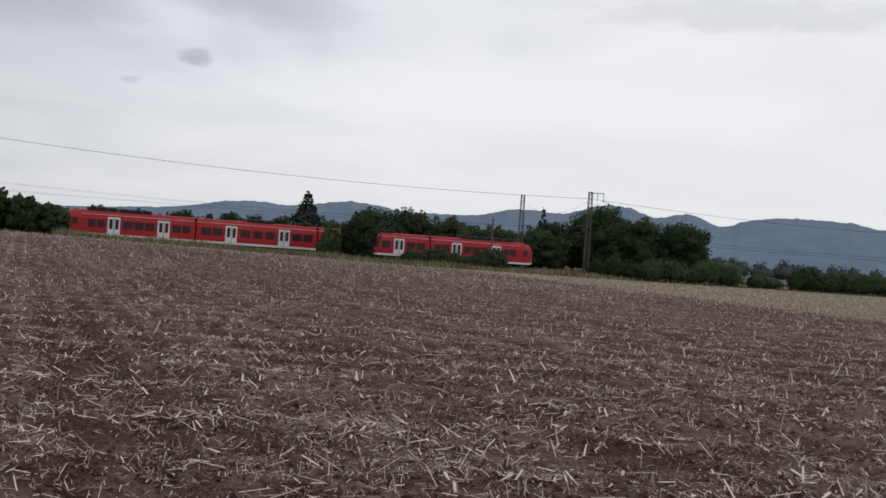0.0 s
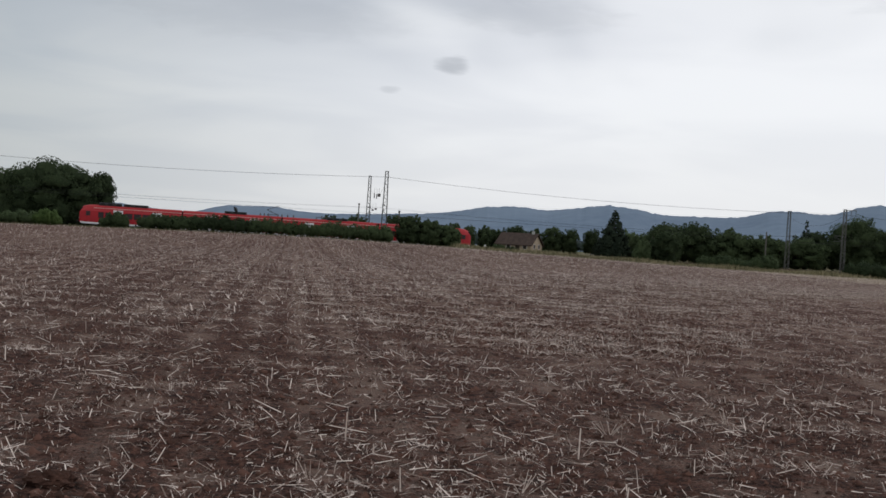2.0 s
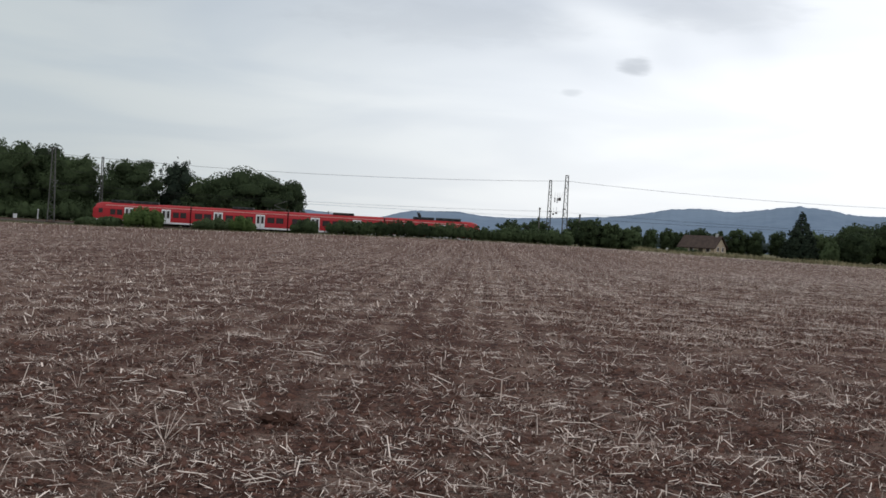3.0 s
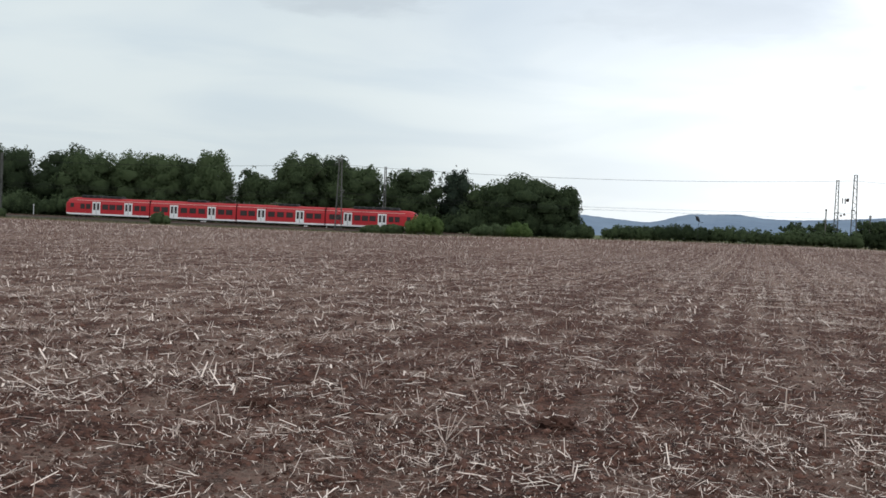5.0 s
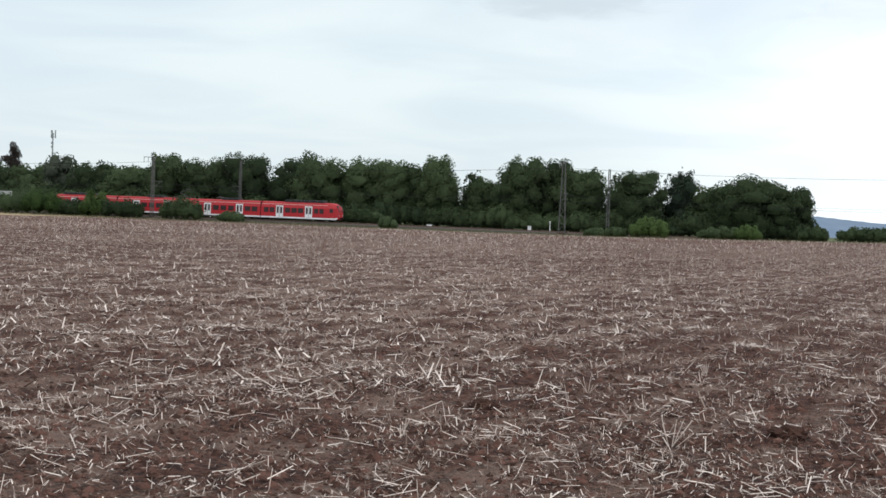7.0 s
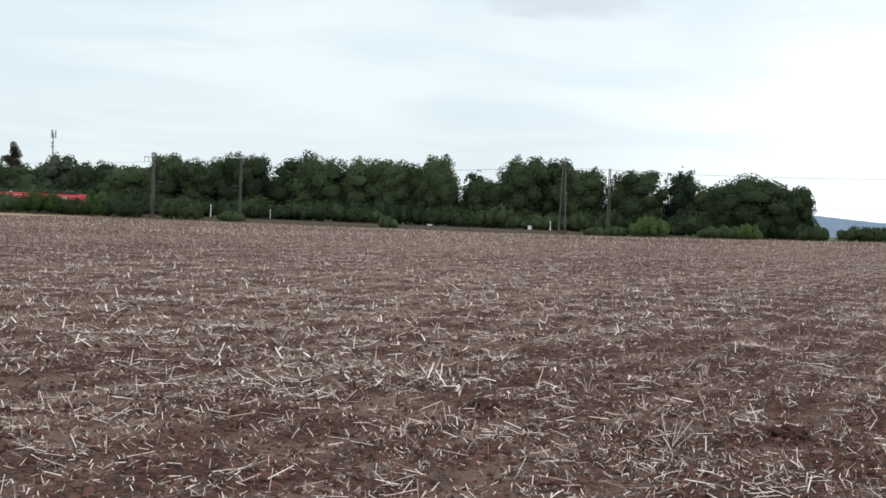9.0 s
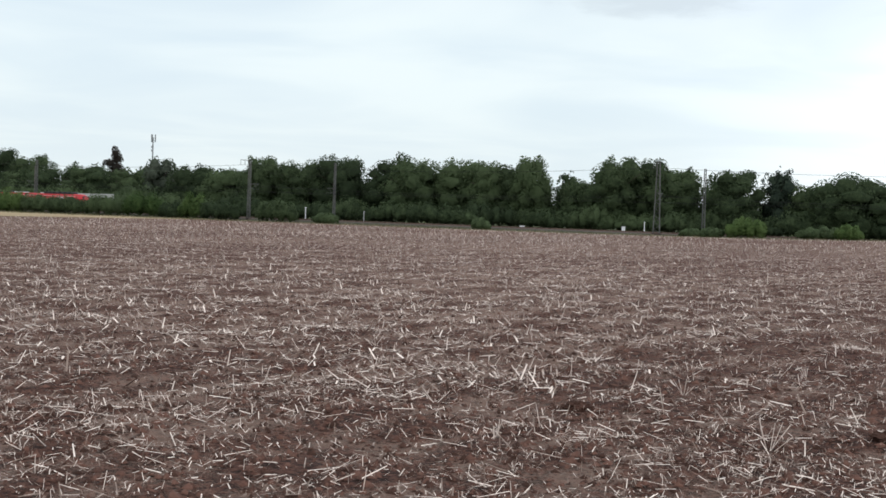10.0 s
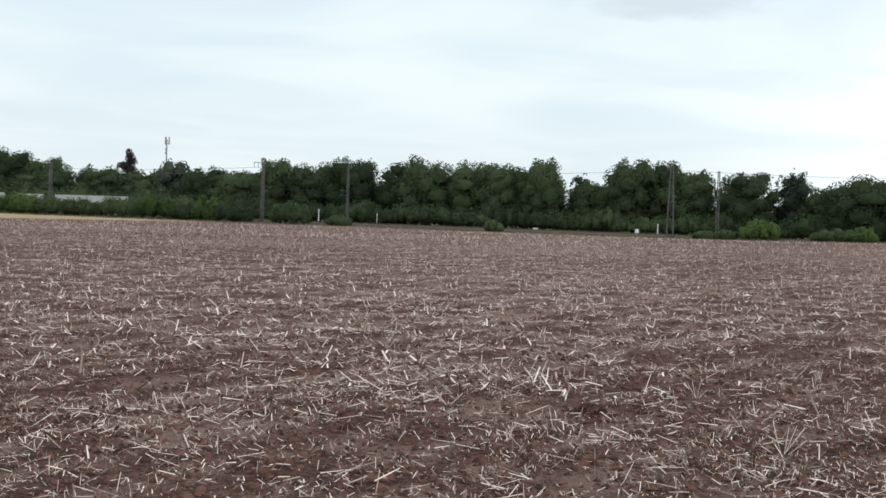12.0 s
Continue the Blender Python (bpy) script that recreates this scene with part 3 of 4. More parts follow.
for k, (x, y, top, wide) in enumerate(((48.5, 258, 5.6, 4.2), (52.0, 258, 5.3, 3.6), (55.9, 258, 6.1, 3.6), (59.2, 258, 6.0, 3.5), (62.9, 258, 6.0, 3.5), (66.2, 262, 5.5, 3.8), (70.4, 262, 6.5, 6.2), (74.1, 259, 6.1, 2.9), (77.7, 258, 6.7, 5.6), (81.7, 257, 6.5, 4.5), (87.0, 258, 6.8, 4.4))):
    tree(x, y, top, wide, "small round dark orchard tree in the meadow", 340 + k, leaves=2600, lobes=14, size=0.36, low=0.03, group="orchard trees in the meadow")
for k, (x, y, top, wide) in enumerate(((37.7, 226, 6.4, 4.4), (31, 232, 6.2, 7), (26, 233, 5.6, 6))):
    tree(x, y, top, wide, "small dark tree beside the railway", 360 + k, leaves=1500, lobes=12, size=0.42)

HEDGE = "dark green hedge bush between field and railway"
for k, (x, y, top, wide) in enumerate((
        (-128.6, 203, 4.8, 9.4), (-117.6, 203, 2.2, 4.6), (-85.2, 203, 2.3, 3.2), (-43.6, 203, 2.0, 3.6), (-26.2, 204, 2.9, 7.4), (-11.6, 204, 3.5, 4.0),
        (-3.0, 203, 3.6, 9.5), (5.0, 203, 4.1, 10), (14.5, 203, 4.2, 11), (24.5, 203, 4.3, 10.5), (31, 203, 4.0, 5), (77.9, 203, 4.5, 3.4), (93, 203, 2.8, 10), (100.5, 203, 3.3, 5.5))):
    bush(x, y, top, wide, HEDGE, 400 + k)
for k, (x, y, top, wide) in enumerate(((36.3, 204, 6.0, 5), (40.0, 204, 5.5, 5), (43.5, 204, 4.6, 4), (81.6, 203, 6.1, 5.4))):
    tree(x, y, top, wide, "dense dark green bush-like tree before the railway", 430 + k, low=0.0, leaves=6500, lobes=18, size=0.34)
for k, (x, y, high, wide) in enumerate(((63.6, 249, 1.7, 3.0), (66.6, 250, 1.3, 3.2), (73.8, 250, 0.9, 2.4))):
    bush(x, y, gz(x, y) + high, wide, "low dark shrub before the farmhouse", 440 + k, depth=1.6, leaves=1400, size=0.26, group="shrubs round the farmhouse")
LIGHT = "fresh green bush beside the railway"
for k, (x, y, top, wide) in enumerate(((-161.6, 204, 5.6, 10.5), (-149.0, 204, 5.9, 5.6), (-142.8, 204, 4.2, 9.5), (-197.2, 203.5, 5.6, 7.5), (-171.5, 203.5, 4.8, 10), (-180.5, 203.5, 4.5, 12), (-190, 203.5, 4.5, 11), (-202.5, 203.5, 4.4, 11), (-214, 203.5, 4.1, 14), (-228, 203.5, 4.2, 16), (-37.9, 203, 4.0, 6.0), (-21.8, 203, 3.3, 4.0), (-46.4, 203, 1.7, 5.0), (-154.2, 204, 3.7, 5.5))):
    bush(x, y, top, wide, LIGHT, 450 + k, M_LEAF_LIGHT if k in (0, 1, 3, 7, 10, 11) else None)
for k, (x, y, top, wide) in enumerate(((119.5, 201, 3.3, 9), (128, 201, 3.6, 9), (136.3, 200, 4.0, 9), (147.2, 203, 2.4, 4.8), (155.3, 203, 4.0, 5.6), (162.5, 203, 3.4, 9), (169, 203, 3.7, 10), (178, 203, 3.7, 12), (189, 203, 3.8, 14))):
    bush(x, y, top, wide, "dark green bush at the edge of the pale field", 470 + k)
for k, (x, y, top, wide) in enumerate(((92, 252, 7.0, 9), (100, 253, 7.4, 10), (109, 252, 7.2, 11), (118, 252, 7.6, 11), (126, 252, 7.4, 10), (137, 252, 9.6, 10), (146, 253, 9.4, 11), (155, 252, 8.6, 10), (163, 252, 7.4, 8))):
    tree(x, y, top, wide, "dark green tree in the spinney's second rank", 500 + k, low=0.0, leaves=5000, size=0.42, group=SPINNEY)


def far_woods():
    """A low line of far trees and hedges beyond the meadow, haze painted into their leaves."""
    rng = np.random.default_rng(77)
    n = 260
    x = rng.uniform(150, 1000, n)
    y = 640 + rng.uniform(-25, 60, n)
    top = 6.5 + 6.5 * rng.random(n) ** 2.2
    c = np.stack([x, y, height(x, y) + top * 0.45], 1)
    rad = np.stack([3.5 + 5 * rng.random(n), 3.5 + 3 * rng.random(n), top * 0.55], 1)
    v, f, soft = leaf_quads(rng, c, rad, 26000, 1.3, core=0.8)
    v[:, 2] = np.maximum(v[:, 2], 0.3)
    tagged(new("far_woods", fast_mesh("far_woods", v, f, M_LEAF_HAZE, soft)), "low line of far trees beyond the meadow, painted blue-green with haze", "woods", kind="stuff")


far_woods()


# ---------------------------------------------------------------- overhead line
def lattice_mast(x, y, top, base_w, top_w, label, arm=0, bracket=0, solid=False):
    """A tapered lattice mast on a concrete foot: four corner legs, zigzag bracing, cantilever arms."""
    z0 = gz(x, y)
    h = top - z0
    ob = thing("catenary_mast", x, y, z0, label, "catenary mast", "masts of the overhead line")
    part("footing", boxed(-base_w * 0.7, base_w * 0.7, -0.45, 0.45, -0.4, 0.22, bevel=0.03), M_BALLAST, ob, "dirty concrete footing")
    for sx in (-1, 1):
        for sy in (-1, 1):
            part("leg", bar(bmesh.new(), (sx * base_w / 2, sy * 0.2, 0.2), (sx * top_w / 2, sy * 0.14, h), 0.065, 4), M_STEEL, ob)
    bm = bmesh.new()
    n = int(h / 0.6)
    for k in range(n):
        za, zb = 0.25 + (h - 0.3) * k / n, 0.25 + (h - 0.3) * (k + 1) / n
        wa, wb = base_w + (top_w - base_w) * za / h, base_w + (top_w - base_w) * zb / h
        s = 1 if k % 2 else -1
        for sy in (-0.16, 0.16):
            bar(bm, (-s * wa / 2, sy, za), (s * wb / 2, sy, zb), 0.02, 4)
        bar(bm, (s * wb / 2, -0.16, zb), (s * wb / 2, 0.16, zb), 0.025, 4)
    if solid:
        box(bm, -top_w * 0.3, top_w * 0.3, -0.05, 0.05, 0.2, h)
    part("bracing", bm, M_STEEL, ob)
    part("cap", boxed(-top_w / 2 - 0.06, top_w / 2 + 0.06, -0.2, 0.2, h, h + 0.1), M_STEEL, ob)
    if arm:
        z = 7.4 - z0
        c = bar(bmesh.new(), (0, 0, z), (0, arm * 3.4, z + 0.1), 0.045)
        bar(c, (0, 0, z - 1.2), (0, arm * 3.4, z + 0.1), 0.035)
        bar(c, (0, arm * 0.6, z - 0.95), (0, arm * 3.6, z - 0.95), 0.03)
        part("cantilever", c, M_STEEL, ob)
        ins = bmesh.new()
        for k in range(5):
            bar(ins, (0, arm * (0.35 + 0.1 * k), z + 0.01), (0, arm * (0.39 + 0.1 * k), z + 0.01), 0.12, 8)
        part("insulator", ins, M_CERAMIC, ob)
    if bracket:
        b = bar(bmesh.new(), (0, 0, h - 0.05), (bracket * 2.3, 0, h + 0.02), 0.06)
        for q in (1.2, 2.2):
            bar(b, (bracket * q, 0, h), (bracket * q, 0, h - 1.1), 0.045)
        part("top_bracket", b, M_STEEL, ob)
    return ob


MAST = "grey steel lattice mast of the railway"
NEAR = ((118.3, 207, 12.3, 0.75, 0.5, 1, 1), (32.5, 207, 13.1, 0.95, 0.45, 1, 0), (-54.0, 207, 12.8, 1.15, 0.45, 1, -0.4), (-137.8, 207, 12.2, 0.58, 0.4, 1, -1), (-222, 207, 12.3, 0.7, 0.5, 1, -1), (205, 207, 12.3, 0.7, 0.5, 1, 1))
FAR = ((119.2, 230, 12.4, 0.8, 0.5, -1, 0), (33.0, 230, 13.3, 0.8, 0.4, -1, 0), (-51.0, 230, 12.8, 0.5, 0.3, -1, 0), (-131.2, 230, 12.9, 0.45, 0.35, -1, 0), (-215, 230, 12.6, 0.6, 0.45, -1, 0), (205, 230, 12.6, 0.6, 0.45, -1, 0))
for row in NEAR:
    lattice_mast(*row[:5], MAST + (" with a hooked top bracket" if abs(row[6]) == 1 else ""), row[5], row[6])
for row in FAR:
    lattice_mast(*row[:5], MAST + ", slender", row[5], 0, solid=row[0] < -100)


def hung_wire(a, b, sag, r, n=14):
    """One sagging wire as a thin five-sided tube."""
    a, b = Vector(a), Vector(b)
    along = (b - a).normalized()
    side = along.cross(Vector((0, 0, 1))).normalized()
    up = side.cross(along)
    v, f = [], []
    for k in range(n + 1):
        q = k / n
        p = a.lerp(b, q) - Vector((0, 0, 4 * sag * q * (1 - q)))
        v += [p + side * (math.cos(w) * r) + up * (math.sin(w) * r) for w in (0, 1.2566, 2.5133, 3.7699, 5.0265)]
    for k in range(n):
        for j in range(5):
            f.append((k * 5 + j, k * 5 + (j + 1) % 5, k * 5 + 5 + (j + 1) % 5, k * 5 + 5 + j))
    f += [(0, 1, 2, 3, 4), tuple(range(n * 5 + 4, n * 5 - 1, -1))]
    return mesh_of("wire", v, f, M_WIRE)


def overhead_lines():
    xs = sorted(((r[0], r[2]) for r in NEAR))
    feeder = thing("feeder_wire", 0, 207, 0, "thin dark feeder wire along the mast tops", "wire")
    for (xa, za), (xb, zb) in zip(xs, xs[1:]):
        part("wire_span", hung_wire((xa, 0, za - 0.9), (xb, 0, zb - 0.9), 1.1, 0.024), M_WIRE, feeder)
    for yy in (213.0, 217.4):
        cat = thing("contact_line", 0, yy, 0, "dark contact and carrier wires above the track", "wire")
        for (xa, _), (xb, _) in zip(xs, xs[1:]):
            part("carrier_wire", hung_wire((xa, 0, 7.1), (xb, 0, 7.1), 0.7, 0.010), M_WIRE, cat)
            part("contact_wire", hung_wire((xa, 0, 6.0), (xb, 0, 6.0), 0.02, 0.010, 4), M_WIRE, cat)


overhead_lines()
# hanging weights and insulators between the mast pair on the swell
for x, y, z, r, l in ((32.8, 222, 9.4, 0.09, 0.9), (32.8, 219, 9.2, 0.09, 0.9), (32.6, 215, 9.3, 0.26, 0.55), (32.8, 223, 6.8, 0.2, 0.3), (32.6, 218, 6.9, 0.2, 0.3)):
    ob = thing("line_insulator", x, y, z, "dark insulator hanging in the overhead line", "insulator", "hanging insulators")
    part("body", bar(bmesh.new(), (0, 0, -l / 2), (0, 0, l / 2), r, 10), M_CERAMIC, ob)
    part("suspension", bar(bmesh.new(), (0, 0, l / 2), (0, 0, l / 2 + 1.0), 0.02, 5), M_WIRE, ob)
for near_mast, far_mast in zip(NEAR, FAR):
    ob = thing("span_wire", near_mast[0], 207, 0, "thin cross-span wires between two masts", "wire", "cross spans of the overhead line")
    dx = far_mast[0] - near_mast[0]
    part("wire_span", hung_wire((0, 0, 11.3), (dx, 23, 11.3), 1.9, 0.016), M_WIRE, ob)
    for z in (7.1, 6.02):
        part("wire_span", hung_wire((0, 0, z), (dx, 23, z), 0.0, 0.012), M_WIRE, ob)


def post(name, x, y, top, r, label, category, material, cap=None):
    z0 = gz(x, y)
    ob = thing(name, x, y, z0, label, category)
    part("shaft", bar(bmesh.new(), (0, 0, -0.3), (0, 0, top - z0), r, 10, r * 0.85), material, ob)
    if cap:
        part("cap", boxed(-r * 1.3, r * 1.3, -r * 1.3, r * 1.3, top - z0 - cap, top - z0, bevel=0.02), material, ob)
    return ob


post("utility_pole", 101.6, 204.5, 7.2, 0.13, "slim weathered wooden pole before the railway", "pole", M_GREYWOOD)
post("utility_pole", 30.4, 224, 7.9, 0.12, "short dark pole with a cap beside the railway", "pole", M_GREYWOOD, 0.3)
post("utility_pole", 37.6, 222, 7.0, 0.14, "short dark pole with a cap beside the railway", "pole", M_GREYWOOD, 0.4)
post("utility_pole", -224.9, 240, 11.6, 0.15, "grey weathered pole before the far trees", "pole", M_GREYWOOD)
for x, y, top, w in ((-133.5, 222, 3.2, 0.10), (-119.5, 222, 2.7, 0.06), (-60.2, 222, 2.5, 0.09)):
    post("marker_post", x, y, top, w, "white marker post beside the railway", "post", M_WHITE, 0.2)
for x, y, w, h in ((-64.2, 222, 0.28, 0.7), (-84.5, 222, 0.42, 0.2), (61.0, 250, 0.15, 0.9)):
    ob = thing("trackside_box", x, y, gz(x, y), "small white trackside cabinet", "cabinet")
    part("body", boxed(-w, w, -0.3, 0.3, -0.1, h + 0.3, bevel=0.03), M_WHITE, ob)
    part("lid", boxed(-w - 0.04, w + 0.04, -0.34, 0.34, h + 0.3, h + 0.36), M_CONCRETE, ob)


# bird-shaped scarer on a thin stake over the hedge
def scarer(x, y, z):
    z0 = gz(x, y)
    ob = thing("bird_scarer", x, y, z0, "black bird-shaped scarer on a thin stake above the hedge", "bird scarer")
    h = z - z0
    part("stake", bar(bmesh.new(), (0, 0, -0.3), (0.15, 0, h - 0.1), 0.025, 6), M_BLACK, ob)
    bm = bmesh.new()
    bmesh.ops.create_uvsphere(bm, u_segments=10, v_segments=6, radius=0.5, matrix=Matrix.LocRotScale((0, 0, h), Euler((0, radians(40), 0)), (0.95, 0.32, 0.34)))
    part("body", bm, M_BLACK, ob)
    for s in (-1, 1):
        w = mesh_of("wing", [(-0.2, 0, h + 0.1), (0.3, 0, h), (0.1 - 0.5 * (s < 0), s * 0.5, h + 0.5), (-0.45, s * 0.8, h + 0.62), (-0.2, 0.02, h + 0.14), (0.3, 0.02, h + 0.04), (0.1 - 0.5 * (s < 0), s * 0.5, h + 0.55), (-0.45, s * 0.8, h + 0.66)],
                    [(0, 1, 2, 3), (7, 6, 5, 4), (0, 4, 5, 1), (1, 5, 6, 2), (2, 6, 7, 3), (3, 7, 4, 0)], M_BLACK)
        part("wing", w, None, ob)
    part("tail", boxed(0.35, 0.85, -0.12, 0.12, h - 0.42, h - 0.34), M_BLACK, ob)


scarer(7.3, 198.5, 4.65)


# mobile radio mast above the trees
def radio_mast(x, y, top):
    ob = thing("radio_mast", x, y, gz(x, y), "slim grey radio mast with panel antennas", "radio mast")
    h = top - gz(x, y)
    part("pole", bar(bmesh.new(), (0, 0, -0.5), (0, 0, h - 1.0), 0.34, 12, 0.2), M_GALV, ob)
    for k in range(3):
        a = k * 2.09 + 0.5
        cx, cy = math.cos(a) * 0.75, math.sin(a) * 0.75
        part("antenna", boxed(cx - 0.17, cx + 0.17, cy - 0.12, cy + 0.12, h - 2.6, h, bevel=0.04), M_GALV, ob)
        b = bar(bmesh.new(), (0, 0, h - 2.2), (cx, cy, h - 2.2), 0.05)
        bar(b, (0, 0, h - 1.2), (cx, cy, h - 1.2), 0.05)
        part("bracket", b, M_GALV, ob)
    for z in (h - 4.2, h - 5.4):
        part("equipment_box", boxed(-0.5, -0.1, -0.25, 0.25, z - 0.35, z + 0.35, bevel=0.03), M_GALV, ob)


radio_mast(-258.4, 330, 26.6)


# ---------------------------------------------------------------- buildings
def house(x, y, turn):
    z0 = gz(x, y)
    ob = thing("house", x, y, z0, "low beige farmhouse with a brown tiled gable roof", "house", turn=turn)
    L, W, eave, ridge = 8.0, 5.8, 1.75, 3.9
    v = [(-L / 2, -W / 2, -0.4), (L / 2, -W / 2, -0.4), (L / 2, W / 2, -0.4), (-L / 2, W / 2, -0.4), (-L / 2, -W / 2, eave), (L / 2, -W / 2, eave), (L / 2, W / 2, eave), (-L / 2, W / 2, eave), (-L / 2, 0, ridge), (L / 2, 0, ridge)]
    part("wall", mesh_of("wall", v, [(0, 1, 5, 4), (1, 2, 6, 9, 5), (2, 3, 7, 6), (3, 0, 4, 8, 7)], M_PLASTER), None, ob)
    for s in (-1, 1):
        y0, y1, z1 = s * (W / 2 + 0.45), 0.0, ridge + 0.12
        ze = eave - 0.3
        q = [(-L / 2 - 0.4, y0, ze), (L / 2 + 0.4, y0, ze), (L / 2 + 0.4, y1, z1), (-L / 2 - 0.4, y1, z1)]
        part("roof", mesh_of("roof", q + [(a, b, c + 0.18) for a, b, c in q], [(0, 1, 2, 3), (7, 6, 5, 4), (0, 4, 5, 1), (1, 5, 6, 2), (2, 6, 7, 3), (3, 7, 4, 0)], M_TILE), None, ob)
    part("chimney", boxed(2.9, 3.4, -0.25, 0.25, ridge - 0.4, ridge + 0.8), M_CONCRETE, ob, "pale chimney")
    for wx in (-3.6, -1.2, 2.6):
        w = part("window", boxed(wx - 0.5, wx + 0.5, -W / 2 - 0.06, -W / 2 + 0.02, 0.7, 1.7), M_WHITE, ob, "white-framed window")
        part("pane", boxed(wx - 0.4, wx + 0.4, -W / 2 - 0.08, -W / 2 - 0.05, 0.78, 1.62), M_GLASS, w)
    part("door", boxed(0.4, 1.4, -W / 2 - 0.05, -W / 2 + 0.02, -0.1, 1.8), M_BARK, ob, "dark wooden door")
    for wy in (-1.2, 1.2):
        w = part("window", boxed(L / 2 - 0.02, L / 2 + 0.06, wy - 0.45, wy + 0.45, 0.9, 1.9), M_WHITE, ob, "white-framed window")
        part("pane", boxed(L / 2 + 0.05, L / 2 + 0.08, wy - 0.36, wy + 0.36, 1.0, 1.8), M_GLASS, w)


house(69.8, 255, -40)


def screen_wall(x0, x1, y, top, label):
    """Pale wall of panels between posts behind the railway."""
    z0 = gz((x0 + x1) / 2, y)
    ob = thing("screen_wall", (x0 + x1) / 2, y, z0, label, "wall", "pale walls behind the railway")
    n = max(1, round((x1 - x0) / 4))
    step = (x1 - x0) / n
    for k in range(n):
        a = x0 - (x0 + x1) / 2 + k * step
        part("panel", boxed(a + 0.09, a + step - 0.09, -0.08, 0.08, -0.3, top - z0, bevel=0.02), M_CONCRETE, ob)
        part("post", boxed(a - 0.09, a + 0.09, -0.13, 0.13, -0.3, top - z0 + 0.05), M_CONCRETE, ob)


screen_wall(-219, -196, 236, 4.9, "long pale grey concrete wall behind the railway")
screen_wall(-231.5, -223, 236, 4.9, "short pale grey concrete wall behind the railway")
screen_wall(-262, -236, 236, 5.0, "long pale grey concrete wall behind the railway")


# ---------------------------------------------------------------- the train
CAR, GAP = 16.66, 0.22
SIDE, FLOOR, TOP = 1.42, 0.42, 3.62


def section(w, low, top):
    """Half outline of the body from the lower edge to the roof's middle."""
    return [(-w, low), (-w, low + 0.28), (-w - 0.0, 1.9), (-w + 0.02, 2.6), (-w + 0.16, min(top - 0.42, 3.05)), (-w + 0.5, top - 0.12), (-w * 0.3, top)]


def loft(stations):
    """Body shell lofted through stations (x, half width, lower edge, top)."""
    rings = []
    for x, w, low, top in stations:
        half = section(w, low, top)
        ring = [(x, y, min(z, top)) for y, z in half] + [(x, -y, min(z, top)) for y, z in reversed(half)]
        rings.append(ring)
    k = len(rings[0])
    v = [p for r in rings for p in r]
    f = []
    for i in range(len(rings) - 1):
        for j in range(k):
            a, b = i * k + j, i * k + (j + 1) % k
            f.append((a, b, b + k, a + k))
    f += [tuple(range(k))[::-1], tuple(range((len(rings) - 1) * k, len(rings) * k))]
    return v, f


